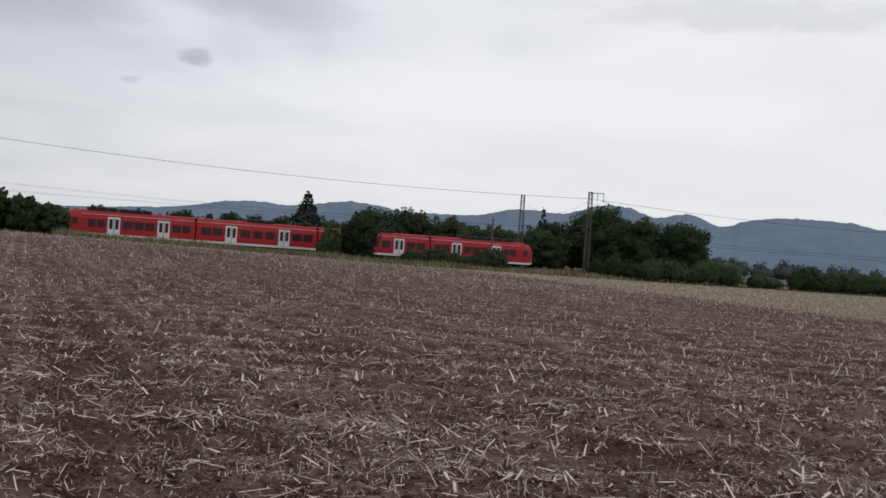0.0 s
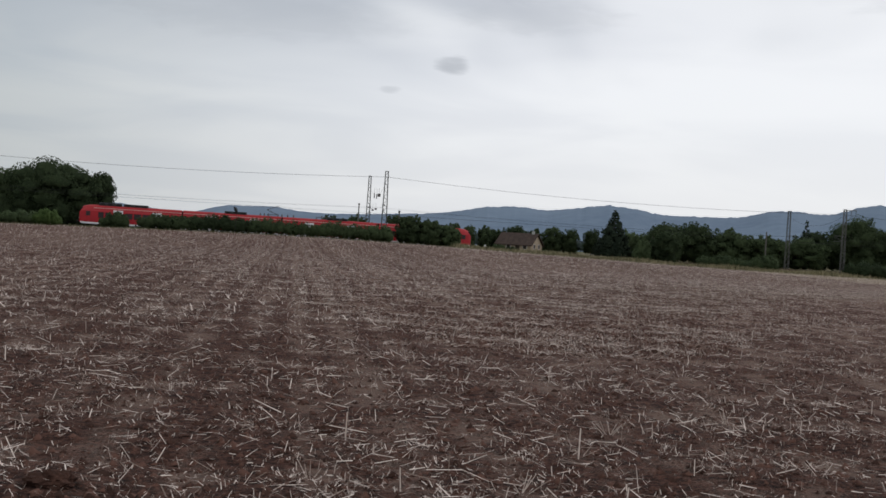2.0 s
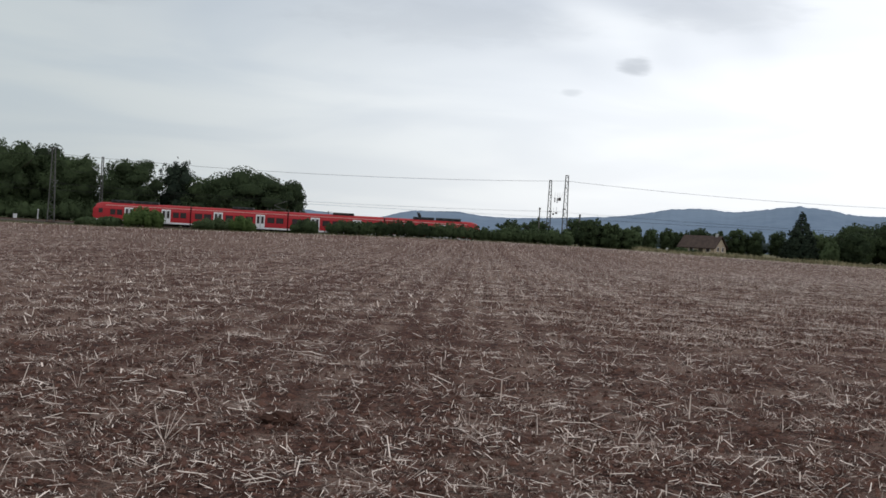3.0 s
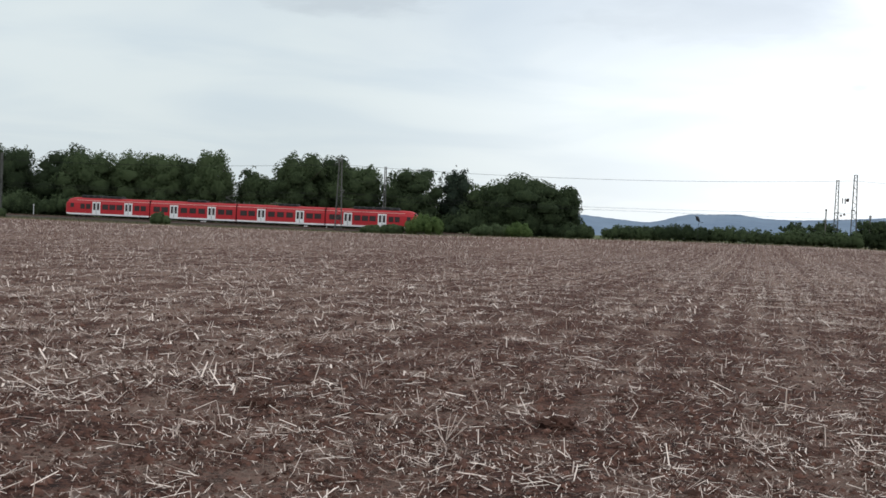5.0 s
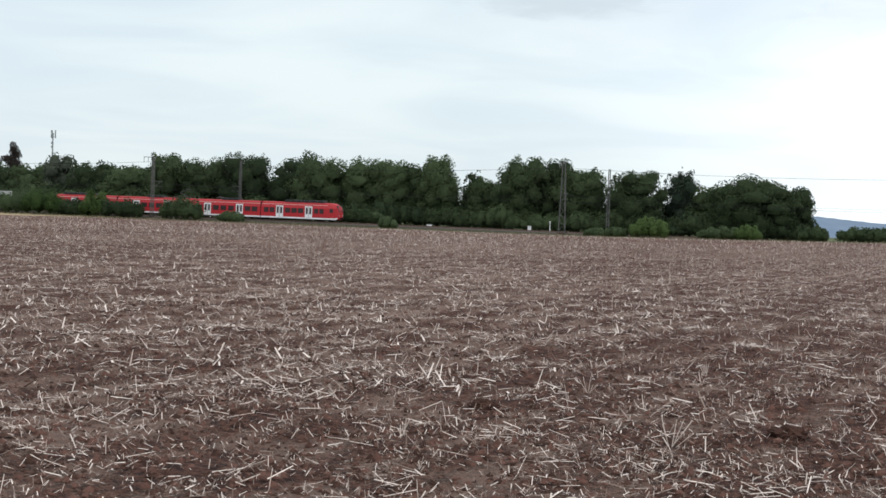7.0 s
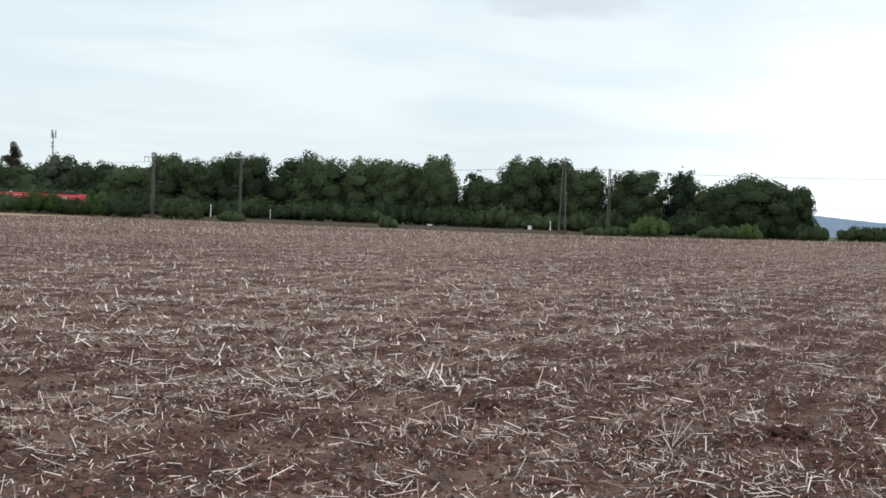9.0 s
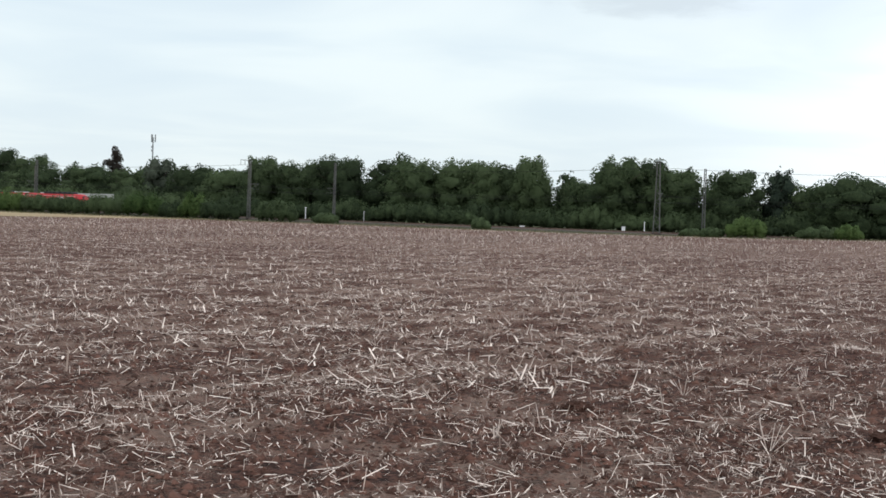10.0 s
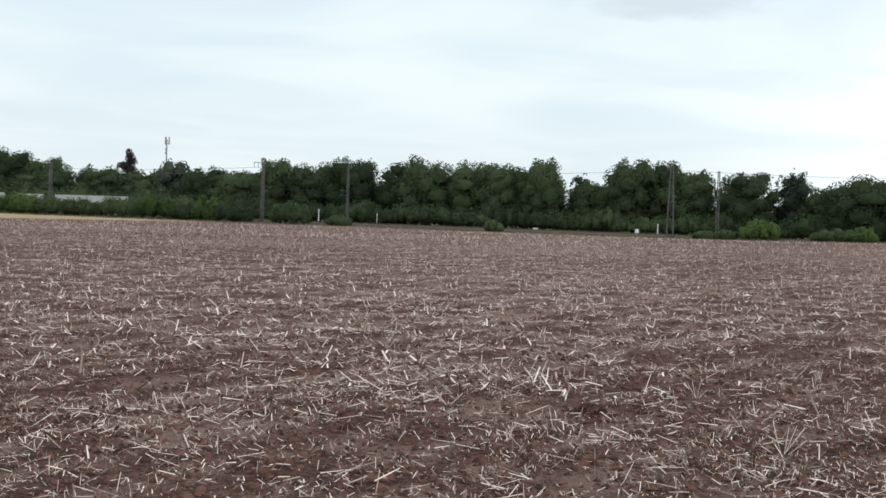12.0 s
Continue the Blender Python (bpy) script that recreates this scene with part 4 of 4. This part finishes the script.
def train_car(train, index):
    """One car; x runs from its own end towards the driver's end of the whole train at -67.5 m."""
    x1 = -index * CAR - (GAP / 2 if index else 0)
    x0 = -(index + 1) * CAR + (GAP / 2 if index < 3 else 0)
    nose = [(0.0, 0.98, 0.75, 2.35), (0.18, 1.16, 0.55, 2.95), (0.55, 1.30, 0.45, 3.32), (1.25, 1.40, FLOOR, 3.55), (2.1, SIDE, FLOOR, TOP)]
    st = []
    if index == 3:
        st += [(x0 + d, w, l, t) for d, w, l, t in nose]
    else:
        st.append((x0, SIDE, FLOOR, TOP))
    if index == 0:
        st += [(x1 - d, w, l, t) for d, w, l, t in reversed(nose)]
    else:
        st.append((x1, SIDE, FLOOR, TOP))
    v, f = loft(st)
    me = mesh_of("car_body", v, f, M_RED)
    me.materials.append(M_ROOF_RED)
    me.materials.append(M_WHITE)
    for p in me.polygons:
        if p.center[2] > 3.12 and abs(p.normal[0]) < 0.3 and len(p.vertices) == 4:
            p.material_index = 1
        elif p.center[2] < 0.75 and abs(p.normal[2]) < 0.5 and len(p.vertices) == 4:
            p.material_index = 2
    body = part("car_body", me, None, train, "bright red car body with a white sill line")
    mids = {0: (0.375, 0.755), 1: (0.28, 0.72), 2: (0.28, 0.72), 3: (0.245, 0.625)}[index]
    doors = [x1 - (x1 - x0) * q for q in mids]
    for s in (-1, 1):
        yy = s * SIDE
        for xd in doors:
            part("door", boxed(xd - 0.78, xd + 0.78, yy - 0.05, yy + 0.05, 0.55, 2.86, bevel=0.02), M_WHITE, body, "white double sliding door")
            for sx in (-0.37, 0.37):
                part("door_window", boxed(xd + sx - 0.21, xd + sx + 0.21, yy - 0.065 if s < 0 else yy + 0.04, yy - 0.04 if s < 0 else yy + 0.065, 1.35, 2.6, bevel=0.008), M_GLASS, body)
            part("door_seam", boxed(xd - 0.025, xd + 0.025, yy - 0.06, yy + 0.06, 0.58, 2.84), M_RUBBER, body)
        spans = [(x1 - (2.9 if index == 0 else 0.5), doors[0] + 1.05, 2), (doors[0] - 1.05, doors[1] + 1.05, 3), (doors[1] - 1.05, x0 + (2.9 if index == 3 else 0.5), 2)]
        for a, b, n in spans:
            w = min(1.15, (a - b) / n - 0.35)
            for k in range(n):
                xm = a - (a - b) * (k + 0.5) / n
                part("window", boxed(xm - w / 2, xm + w / 2, yy - 0.02, yy + 0.02, 1.55, 2.38, bevel=0.008), M_GLASS, body, "dark tinted window")
                part("window_seal", boxed(xm - w / 2 - 0.05, xm + w / 2 + 0.05, yy - 0.012, yy + 0.012, 1.5, 2.43), M_RUBBER, body)
        part("roof_edge_strip", boxed(x0 + (2.2 if index == 3 else 0.02), x1 - (2.2 if index == 0 else 0.02), yy - 0.03 - 0.12 * s, yy + 0.03 - 0.12 * s, 3.05, 3.15), M_GUTTER, body, "pale gutter strip under the roof")
    # running gear
    bog = (x0 + (3.0 if index == 3 else 0.2), x1 - (3.0 if index == 0 else 0.2))
    for xb in bog:
        b = boxed(xb - 1.5, xb + 1.5, -1.1, 1.1, 0.28, 0.62, bevel=0.06)
        part("bogie", b, M_DARK, train)
    part("underframe", boxed(x0 + 2.2, x1 - 2.2, -1.25, 1.25, 0.22, 0.5, bevel=0.05), M_DARK, train)
    for xb in bog:
        for dx in (-0.95, 0.95):
            for s in (-1, 1):
                part("wheel", bar(bmesh.new(), (xb + dx, s * 0.70, 0.40), (xb + dx, s * 0.83, 0.40), 0.40, 18), M_DARK, train)
    if index < 3:
        bm = boxed(x0 - GAP, x0, -1.3, 1.3, 0.7, 3.45)
        for k in range(3):
            box(bm, x0 - GAP + 0.02 + k * 0.07, x0 - GAP + 0.06 + k * 0.07, -1.36, 1.36, 0.66, 3.5)
        part("gangway_bellows", bm, M_BELLOWS, train, "dark ribbed gangway bellows")


def train_ends(train):
    for x, s in ((0.0, 1), (-4 * CAR, -1)):
        ws = mesh_of("windscreen", [(x - s * 0.16, -0.92, 2.05), (x - s * 0.16, 0.92, 2.05), (x - s * 0.52, 0.98, 3.1), (x - s * 0.52, -0.98, 3.1),
                                    (x + s * 0.04, -0.92, 2.05), (x + s * 0.04, 0.92, 2.05), (x - s * 0.30, 0.98, 3.16), (x - s * 0.30, -0.98, 3.16)],
                     [(0, 1, 2, 3), (7, 6, 5, 4), (0, 4, 5, 1), (1, 5, 6, 2), (2, 6, 7, 3), (3, 7, 4, 0)], M_GLASS)
        part("windscreen", ws, None, train, "dark raked windscreen")
        for y in (-0.78, 0.78):
            part("headlight", bar(bmesh.new(), (x - s * 0.1, y, 1.25), (x + s * 0.03, y, 1.25), 0.13, 12), M_LAMP, train)
            cw = (x - s * 1.75, x - s * 1.05)
            part("cab_window", boxed(min(cw), max(cw), 1.66 * y - 0.13 if y < 0 else 1.66 * y + 0.02, 1.66 * y - 0.02 if y < 0 else 1.66 * y + 0.13, 1.75, 2.5, bevel=0.02), M_GLASS, train)
        part("coupler", bar(bmesh.new(), (x - s * 0.2, 0, 0.75), (x + s * 0.5, 0, 0.75), 0.16, 10), M_DARK, train)


def train_roof(train):
    total = 4 * CAR
    for qa, qb, h in ((0.045, 0.10, 0.42), (0.105, 0.165, 0.38), (0.355, 0.41, 0.36), (0.615, 0.67, 0.36), (0.825, 0.88, 0.40), (0.885, 0.95, 0.42)):
        xa, xb = -total * (1 - qa), -total * (1 - qb)
        b = boxed(xa, xb, -0.85, 0.85, TOP - 0.06, TOP + h, bevel=0.08)
        ob = part("roof_unit", b, M_ROOFBOX, train, "dark grey roof equipment box")
        for k in range(3):
            xv = xa + (xb - xa) * (k + 0.5) / 3
            part("vent", boxed(xv - 0.35, xv + 0.35, -0.88, -0.84, TOP + 0.08, TOP + h - 0.1), M_RUBBER, ob)
    for q in (0.445, 0.455, 0.465, 0.49, 0.50, 0.515, 0.53):
        xi = -total * (1 - q)
        part("roof_insulator", bar(bmesh.new(), (xi, -0.3, TOP - 0.03), (xi, -0.3, TOP + 0.42), 0.13, 8, 0.07), M_CERAMIC, train)
    # raised single-arm current collector
    xp = -total * (1 - 0.475)
    bm = boxed(xp - 0.9, xp + 0.9, -0.6, 0.6, TOP + 0.25, TOP + 0.33)
    part("pantograph_base", bm, M_STEEL, train)
    arm = bar(bmesh.new(), (xp + 0.8, 0, TOP + 0.35), (xp - 0.9, 0, TOP + 1.05), 0.055)
    bar(arm, (xp - 0.9, 0, TOP + 1.05), (xp + 1.0, 0, 5.40), 0.045)
    part("pantograph_arm", arm, M_STEEL, train)
    head = bar(bmesh.new(), (xp + 0.85, -0.8, 5.42), (xp + 0.85, 0.8, 5.42), 0.04)
    bar(head, (xp + 1.2, -0.8, 5.42), (xp + 1.2, 0.8, 5.42), 0.04)
    part("pantograph_head", head, M_STEEL, train)
    # folded collector
    xf = -total * (1 - 0.60)
    fold = bar(bmesh.new(), (xf - 0.8, 0, TOP + 0.3), (xf + 0.9, 0, TOP + 0.4), 0.05)
    bar(fold, (xf + 0.2, -0.8, TOP + 0.55), (xf + 0.2, 0.8, TOP + 0.55), 0.04)
    bar(fold, (xf + 0.2, 0, TOP + 0.0), (xf + 0.2, 0, TOP + 0.6), 0.07)
    part("folded_pantograph", fold, M_STEEL, train)


train = thing("train", 112.3, 213, RAIL_Z + 0.18, "bright red four-car electric commuter train with white doors", "train")
for car_index in range(4):
    train_car(train, car_index)
train_ends(train)
train_roof(train)


# ---------------------------------------------------------------- straw and clods on the field
EYES = ((0.0, 0.0, 50, -32), (4.7, 16.4, 8, -38), (10.6, 29.5, 5, -40), (18.1, 42.6, 2, -42), (27.5, 53.3, -2, -46))


def patchiness(x, y):
    """Straw gathers in drifts drawn out along the drill rows, with bare soil between."""
    t = radians(ROW_TURN)
    u, w = x * math.cos(t) - y * math.sin(t), x * math.sin(t) + y * math.cos(t)
    s = 0.5 + 0.17 * np.sin(u * 2 * math.pi / 0.72 + 0.6 * np.sin(w * 0.35)) + 0.08 * np.sin(u * 2 * math.pi / 3.6) + 0.14 * np.sin(u * 5.1 + 2.0 * np.sin(w * 0.8)) * np.sin(w * 1.9 + u)
    s += 0.17 * np.sin(u * 0.9 + 1.1 * np.sin(w * 0.5 + 2)) * np.sin(w * 0.75 + np.sin(u * 0.6)) + 0.18 * np.sin(u * 3.3 + w * 2.6) * np.sin(w * 3.9 - u * 1.2)
    return np.clip(s, 0.06, 1.0)


def field_cells(near, far, peak, fall, step=0.4):
    """Cells of the plan in reach, with how many pieces each should hold."""
    wide = min(150, far * 0.75 + 28)
    gx, gy = np.meshgrid(np.arange(-wide, wide, step) + step / 2, np.arange(1, min(192, far + 54), step) + step / 2)
    dens = np.zeros_like(gx)
    for ex, ey, left, right in EYES:
        dx, dy = gx - ex, gy - ey
        r = np.hypot(dx, dy)
        a = np.degrees(np.arctan2(-dx, dy))
        d = peak * np.minimum(1.0, (near / np.maximum(r, 0.1)) ** fall)
        d[(a > left) | (a < right) | (r < (4.0 if near < 12 else 11.0 if near < 50 else near * 0.9)) | (r > far)] = 0
        dens = np.maximum(dens, d)
    if near > 12:
        for ex, ey, left, right in EYES:
            dens[np.hypot(gx - ex, gy - ey) < (8.0 if near < 50 else near * 0.6)] = 0
    return gx.ravel(), gy.ravel(), dens.ravel() * step * step


def scatter(rng, near, far, peak, fall, patchy=True, step=0.24):
    gx, gy, n = field_cells(near, far, peak, fall, step)
    if patchy:
        n = n * patchiness(gx, gy) * 1.7
    k = rng.poisson(n)
    x = np.repeat(gx, k) + (rng.random(k.sum()) - 0.5) * step
    y = np.repeat(gy, k) + (rng.random(k.sum()) - 0.5) * step
    return x, y


def stalks(x, y, length, pitch, heading, radius, lift, split=True):
    """Split stalks, folded along their length, or flat flakes of chaff, from arrays."""
    n = len(x)
    d = np.stack([np.cos(heading) * np.cos(pitch), np.sin(heading) * np.cos(pitch), np.sin(pitch)], 1)
    s = np.stack([-np.sin(heading), np.cos(heading), np.zeros(n)], 1)
    u = np.cross(d, s)
    c = np.stack([x, y, height(x, y) + lift], 1)
    upright = np.abs(np.sin(pitch))[:, None]
    base = c - d * (length / 2)[:, None] * (1 - upright)
    tip = base + d * length[:, None]
    fold = ((-1.0, 0.0), (0.0, 1.0), (1.0, 0.0)) if split else ((-0.95, 0.35), (0.95, 0.0))
    m = len(fold)
    rings = [end + (s * a + u * e) * (radius * q)[:, None] for end, q in ((base, 1.0), (tip, 0.75)) for a, e in fold]
    v = np.stack(rings, 1).reshape(-1, 3)
    i = np.arange(n)[:, None] * 2 * m
    f = np.concatenate([i + np.array([[k, k + 1, k + 1 + m, k + m]]) for k in range(m - 1)])
    return v, f


def straw():
    rng = np.random.default_rng(7)
    for name, label, near, far, peak, fall, l0, l1, r0, r1, tilt in (
            ("straw_chaff", "fine grey straw chaff lying over brown soil", 9.0, 42.0, 390.0, 2.05, 0.015, 0.075, 0.0016, 0.0022, 0.6),
            ("straw_litter", "bleached chopped straw stalks scattered over brown soil", 9.0, 85.0, 46.0, 0.95, 0.04, 0.23, 0.0018, 0.0038, 0.32),
            ("straw_wads", "small pale bundles of broken straw on the soil", 16.0, 135.0, 25.0, 0.62, 0.06, 0.22, 0.0052, 0.0090, 0.46)):
        x, y = scatter(rng, near, far, peak, fall)
        n = len(x)
        length = l0 + (l1 - l0) * rng.random(n) ** 1.8 + l1 * 0.5 * (rng.random(n) < 0.05)
        v, f = stalks(x, y, length, rng.normal(0.04, tilt, n), rng.random(n) * 2 * math.pi, r0 + r1 * rng.random(n) ** 1.5, 0.010 + 0.025 * rng.random(n), name == "straw_litter")
        tagged(new(name, fast_mesh(name, v, f, M_STRAW)), label, "straw", kind="stuff")
    x, y = scatter(rng, 100.0, 205.0, 0.8, 0.0, step=0.6)
    keep = x > -112 - 0.23 * (y - 117)
    x, y = x[keep], y[keep]
    n = len(x)
    v, f = stalks(x, y, 0.10 + 0.15 * rng.random(n), radians(90) - np.abs(rng.normal(0.5, 0.8, n)), rng.random(n) * 2 * math.pi, 0.013 + 0.014 * rng.random(n), np.zeros(n) - 0.01)
    tagged(new("stubble_clumps", fast_mesh("stubble_clumps", v, f, M_STRAW)), "pale stubble clumps on the far part of the field", "stubble", kind="stuff")
    x, y = scatter(rng, 9.0, 128.0, 6.0, 0.50)
    n = len(x)
    length = 0.05 + 0.11 * rng.random(n) ** 1.5 + 0.10 * (rng.random(n) < 0.06)
    v, f = stalks(x, y, length, radians(90) - np.abs(rng.normal(0.45, 0.7, n)), rng.random(n) * 2 * math.pi, 0.0032 + 0.0030 * rng.random(n), np.zeros(n) - 0.01)
    tagged(new("standing_stubble", fast_mesh("standing_stubble", v, f, M_STRAW)), "short pale stubble stalks standing in the soil", "stubble", kind="stuff")


def clod_mesh(rng, x, y, size, squash=0.7):
    """Small broken lumps of earth, half sunk in the ground."""
    n = len(x)
    base = np.array([(1, 0, -0.3), (-1, 0, -0.3), (0, 1, -0.3), (0, -1, -0.3), (0, 0, 1)], dtype=float)
    tri = np.array([(0, 2, 4), (2, 1, 4), (1, 3, 4), (3, 0, 4)])
    p = base[None] * (0.6 + 0.8 * rng.random((n, 5, 1))) + rng.normal(0, 0.2, (n, 5, 3))
    a = rng.random(n) * 6.28
    ca, sa = np.cos(a)[:, None], np.sin(a)[:, None]
    p = np.stack([p[..., 0] * ca - p[..., 1] * sa, p[..., 0] * sa + p[..., 1] * ca, p[..., 2] * squash], -1) * size[:, None, None]
    soft = p / (np.linalg.norm(p, axis=2, keepdims=True) + 1e-9) + np.array([0, 0, 0.5])
    soft /= np.linalg.norm(soft, axis=2, keepdims=True)
    p += np.stack([x, y, height(x, y) + size * 0.12], 1)[:, None, :]
    return p.reshape(-1, 3), (np.arange(n)[:, None, None] * 5 + tri[None]).reshape(-1, 3), soft.reshape(-1, 3)


def clods():
    rng = np.random.default_rng(9)
    x, y = scatter(rng, 9.0, 24.0, 190.0, 2.4, patchy=False)
    size = 0.012 + 0.040 * rng.random(len(x)) ** 3
    v, f, soft = clod_mesh(rng, x, y, size, 0.55)
    tagged(new("soil_clods", fast_mesh("soil_clods", v, f, M_CLOD, soft)), "crumbly brown soil clods between the straw", "soil", kind="stuff")
    # three larger clods that stand out
    for k, (cx, cy, s) in enumerate(((-0.68, 9.9, 0.11), (-3.27, 10.1, 0.09), (1.2, 12.2, 0.07))):
        bm = bmesh.new()
        bmesh.ops.create_icosphere(bm, subdivisions=4, radius=1.0)
        for vert in bm.verts:
            q = 1 + 0.35 * noise.noise(vert.co * 1.7 + Vector((k * 5, 0, 0))) + 0.22 * noise.noise(vert.co * 4) + 0.16 * noise.noise(vert.co * 10)
            vert.co = Vector((vert.co.x * s * 1.35 * q, vert.co.y * s * 0.9 * q, vert.co.z * s * 0.6 * q))
        me = bpy.data.meshes.new("clod")
        bm.to_mesh(me)
        bm.free()
        me.materials.append(M_CLOD)
        ob = new("earth_clod", me)
        ob.matrix_world = pose(cx, cy, gz(cx, cy) + s * 0.22)
        tagged(ob, "large dark brown clod of earth on the field", "clod", "large clods")


def straw_tuft(x, y, n, reach, seed):
    """A fan of pale stalks standing out of one stubble root."""
    rng = random.Random(seed)
    ob = thing("stubble_tuft", x, y, gz(x, y), "tuft of pale dry stalks fanning out of the soil", "stubble tuft", "stubble tufts")
    for k in range(n):
        a, lean = rng.random() * 6.28, 0.1 + 0.95 * rng.random()
        l = reach * (0.6 + 0.4 * rng.random())
        tip = (math.cos(a) * math.sin(lean) * l, math.sin(a) * math.sin(lean) * l, math.cos(lean) * l)
        part("stalk", bar(bmesh.new(), (rng.uniform(-0.02, 0.02), rng.uniform(-0.02, 0.02), -0.03), tip, 0.0034, 5, 0.0024), M_STRAW, ob)


def blades(rng, x, y, h, w0, w1):
    """Bent grass blades, one five-sided leaf each."""
    n = len(x)
    z = height(x, y) - 0.03
    a = rng.random(n) * 2 * math.pi
    w = w0 + w1 * rng.random(n)
    lean = rng.normal(0, 0.25, (n, 2)) * h[:, None]
    base = np.stack([x, y, z], 1)
    side = np.stack([np.cos(a) * w, np.sin(a) * w, np.zeros(n)], 1)
    mid = base + np.stack([lean[:, 0] * 0.4, lean[:, 1] * 0.4, h * 0.6], 1)
    tip = base + np.stack([lean[:, 0], lean[:, 1], h], 1)
    v = np.stack([base - side, base + side, mid + side * 0.8, tip, mid - side * 0.8], 1).reshape(-1, 3)
    return v, np.arange(n * 5).reshape(-1, 5)


def grass_verge():
    """Dry and green blades along the field's edge, a tall pale strip before the meadow."""
    rng = np.random.default_rng(21)
    n = 22000
    x = rng.uniform(-260, 215, n)
    y = np.where(x < -120, rng.uniform(178, 203, n), rng.uniform(194, 205, n))
    v, f = blades(rng, x, y, 0.12 + 0.26 * rng.random(n) ** 2, 0.02, 0.03)
    tagged(new("verge_grass", fast_mesh("verge_grass", v, f, M_GRASS)), "dry yellowish and green grass along the field edge", "grass", kind="stuff")
    n = 15000
    x = rng.uniform(43, 118, n)
    y = rng.uniform(193, 206.5, n)
    tall = (0.35 + 0.75 * rng.random(n)) * (0.75 + 0.35 * np.sin(x * 0.6) * np.sin(x * 0.23 + y * 0.3))
    v, f = blades(rng, x, y, tall, 0.025, 0.035)
    tagged(new("meadow_grass", fast_mesh("meadow_grass", v, f, M_HAY)), "tall pale dry grass before the meadow", "grass", kind="stuff")


straw()
clods()
grass_verge()
for k, (x, y, n, reach) in enumerate(((-1.47, 9.12, 6, 0.28), (3.75, 12.53, 9, 0.2), (-3.3, 8.3, 4, 0.16), (-4.4, 9.6, 3, 0.2), (-2.7, 11.6, 5, 0.2), (0.9, 10.4, 4, 0.18), (2.3, 10.2, 5, 0.2), (-6.0, 11.5, 4, 0.2), (5.3, 13.5, 4, 0.2), (-7.1, 13.6, 5, 0.2), (-1.9, 14.0, 5, 0.18))):
    straw_tuft(x, y, n, reach, 50 + k)


# ---------------------------------------------------------------- what moves
def motions():
    rows = []
    for k in range(25):
        t = k * 0.5
        s = -112.4 + 31.56 * t - 0.188 * t * t + 1.1 * math.exp(-((t - 2.4) / 2.2) ** 2)
        rows.append((t, pose(-s, 213.0, RAIL_Z + 0.18)))
    walk(train, rows)


motions()
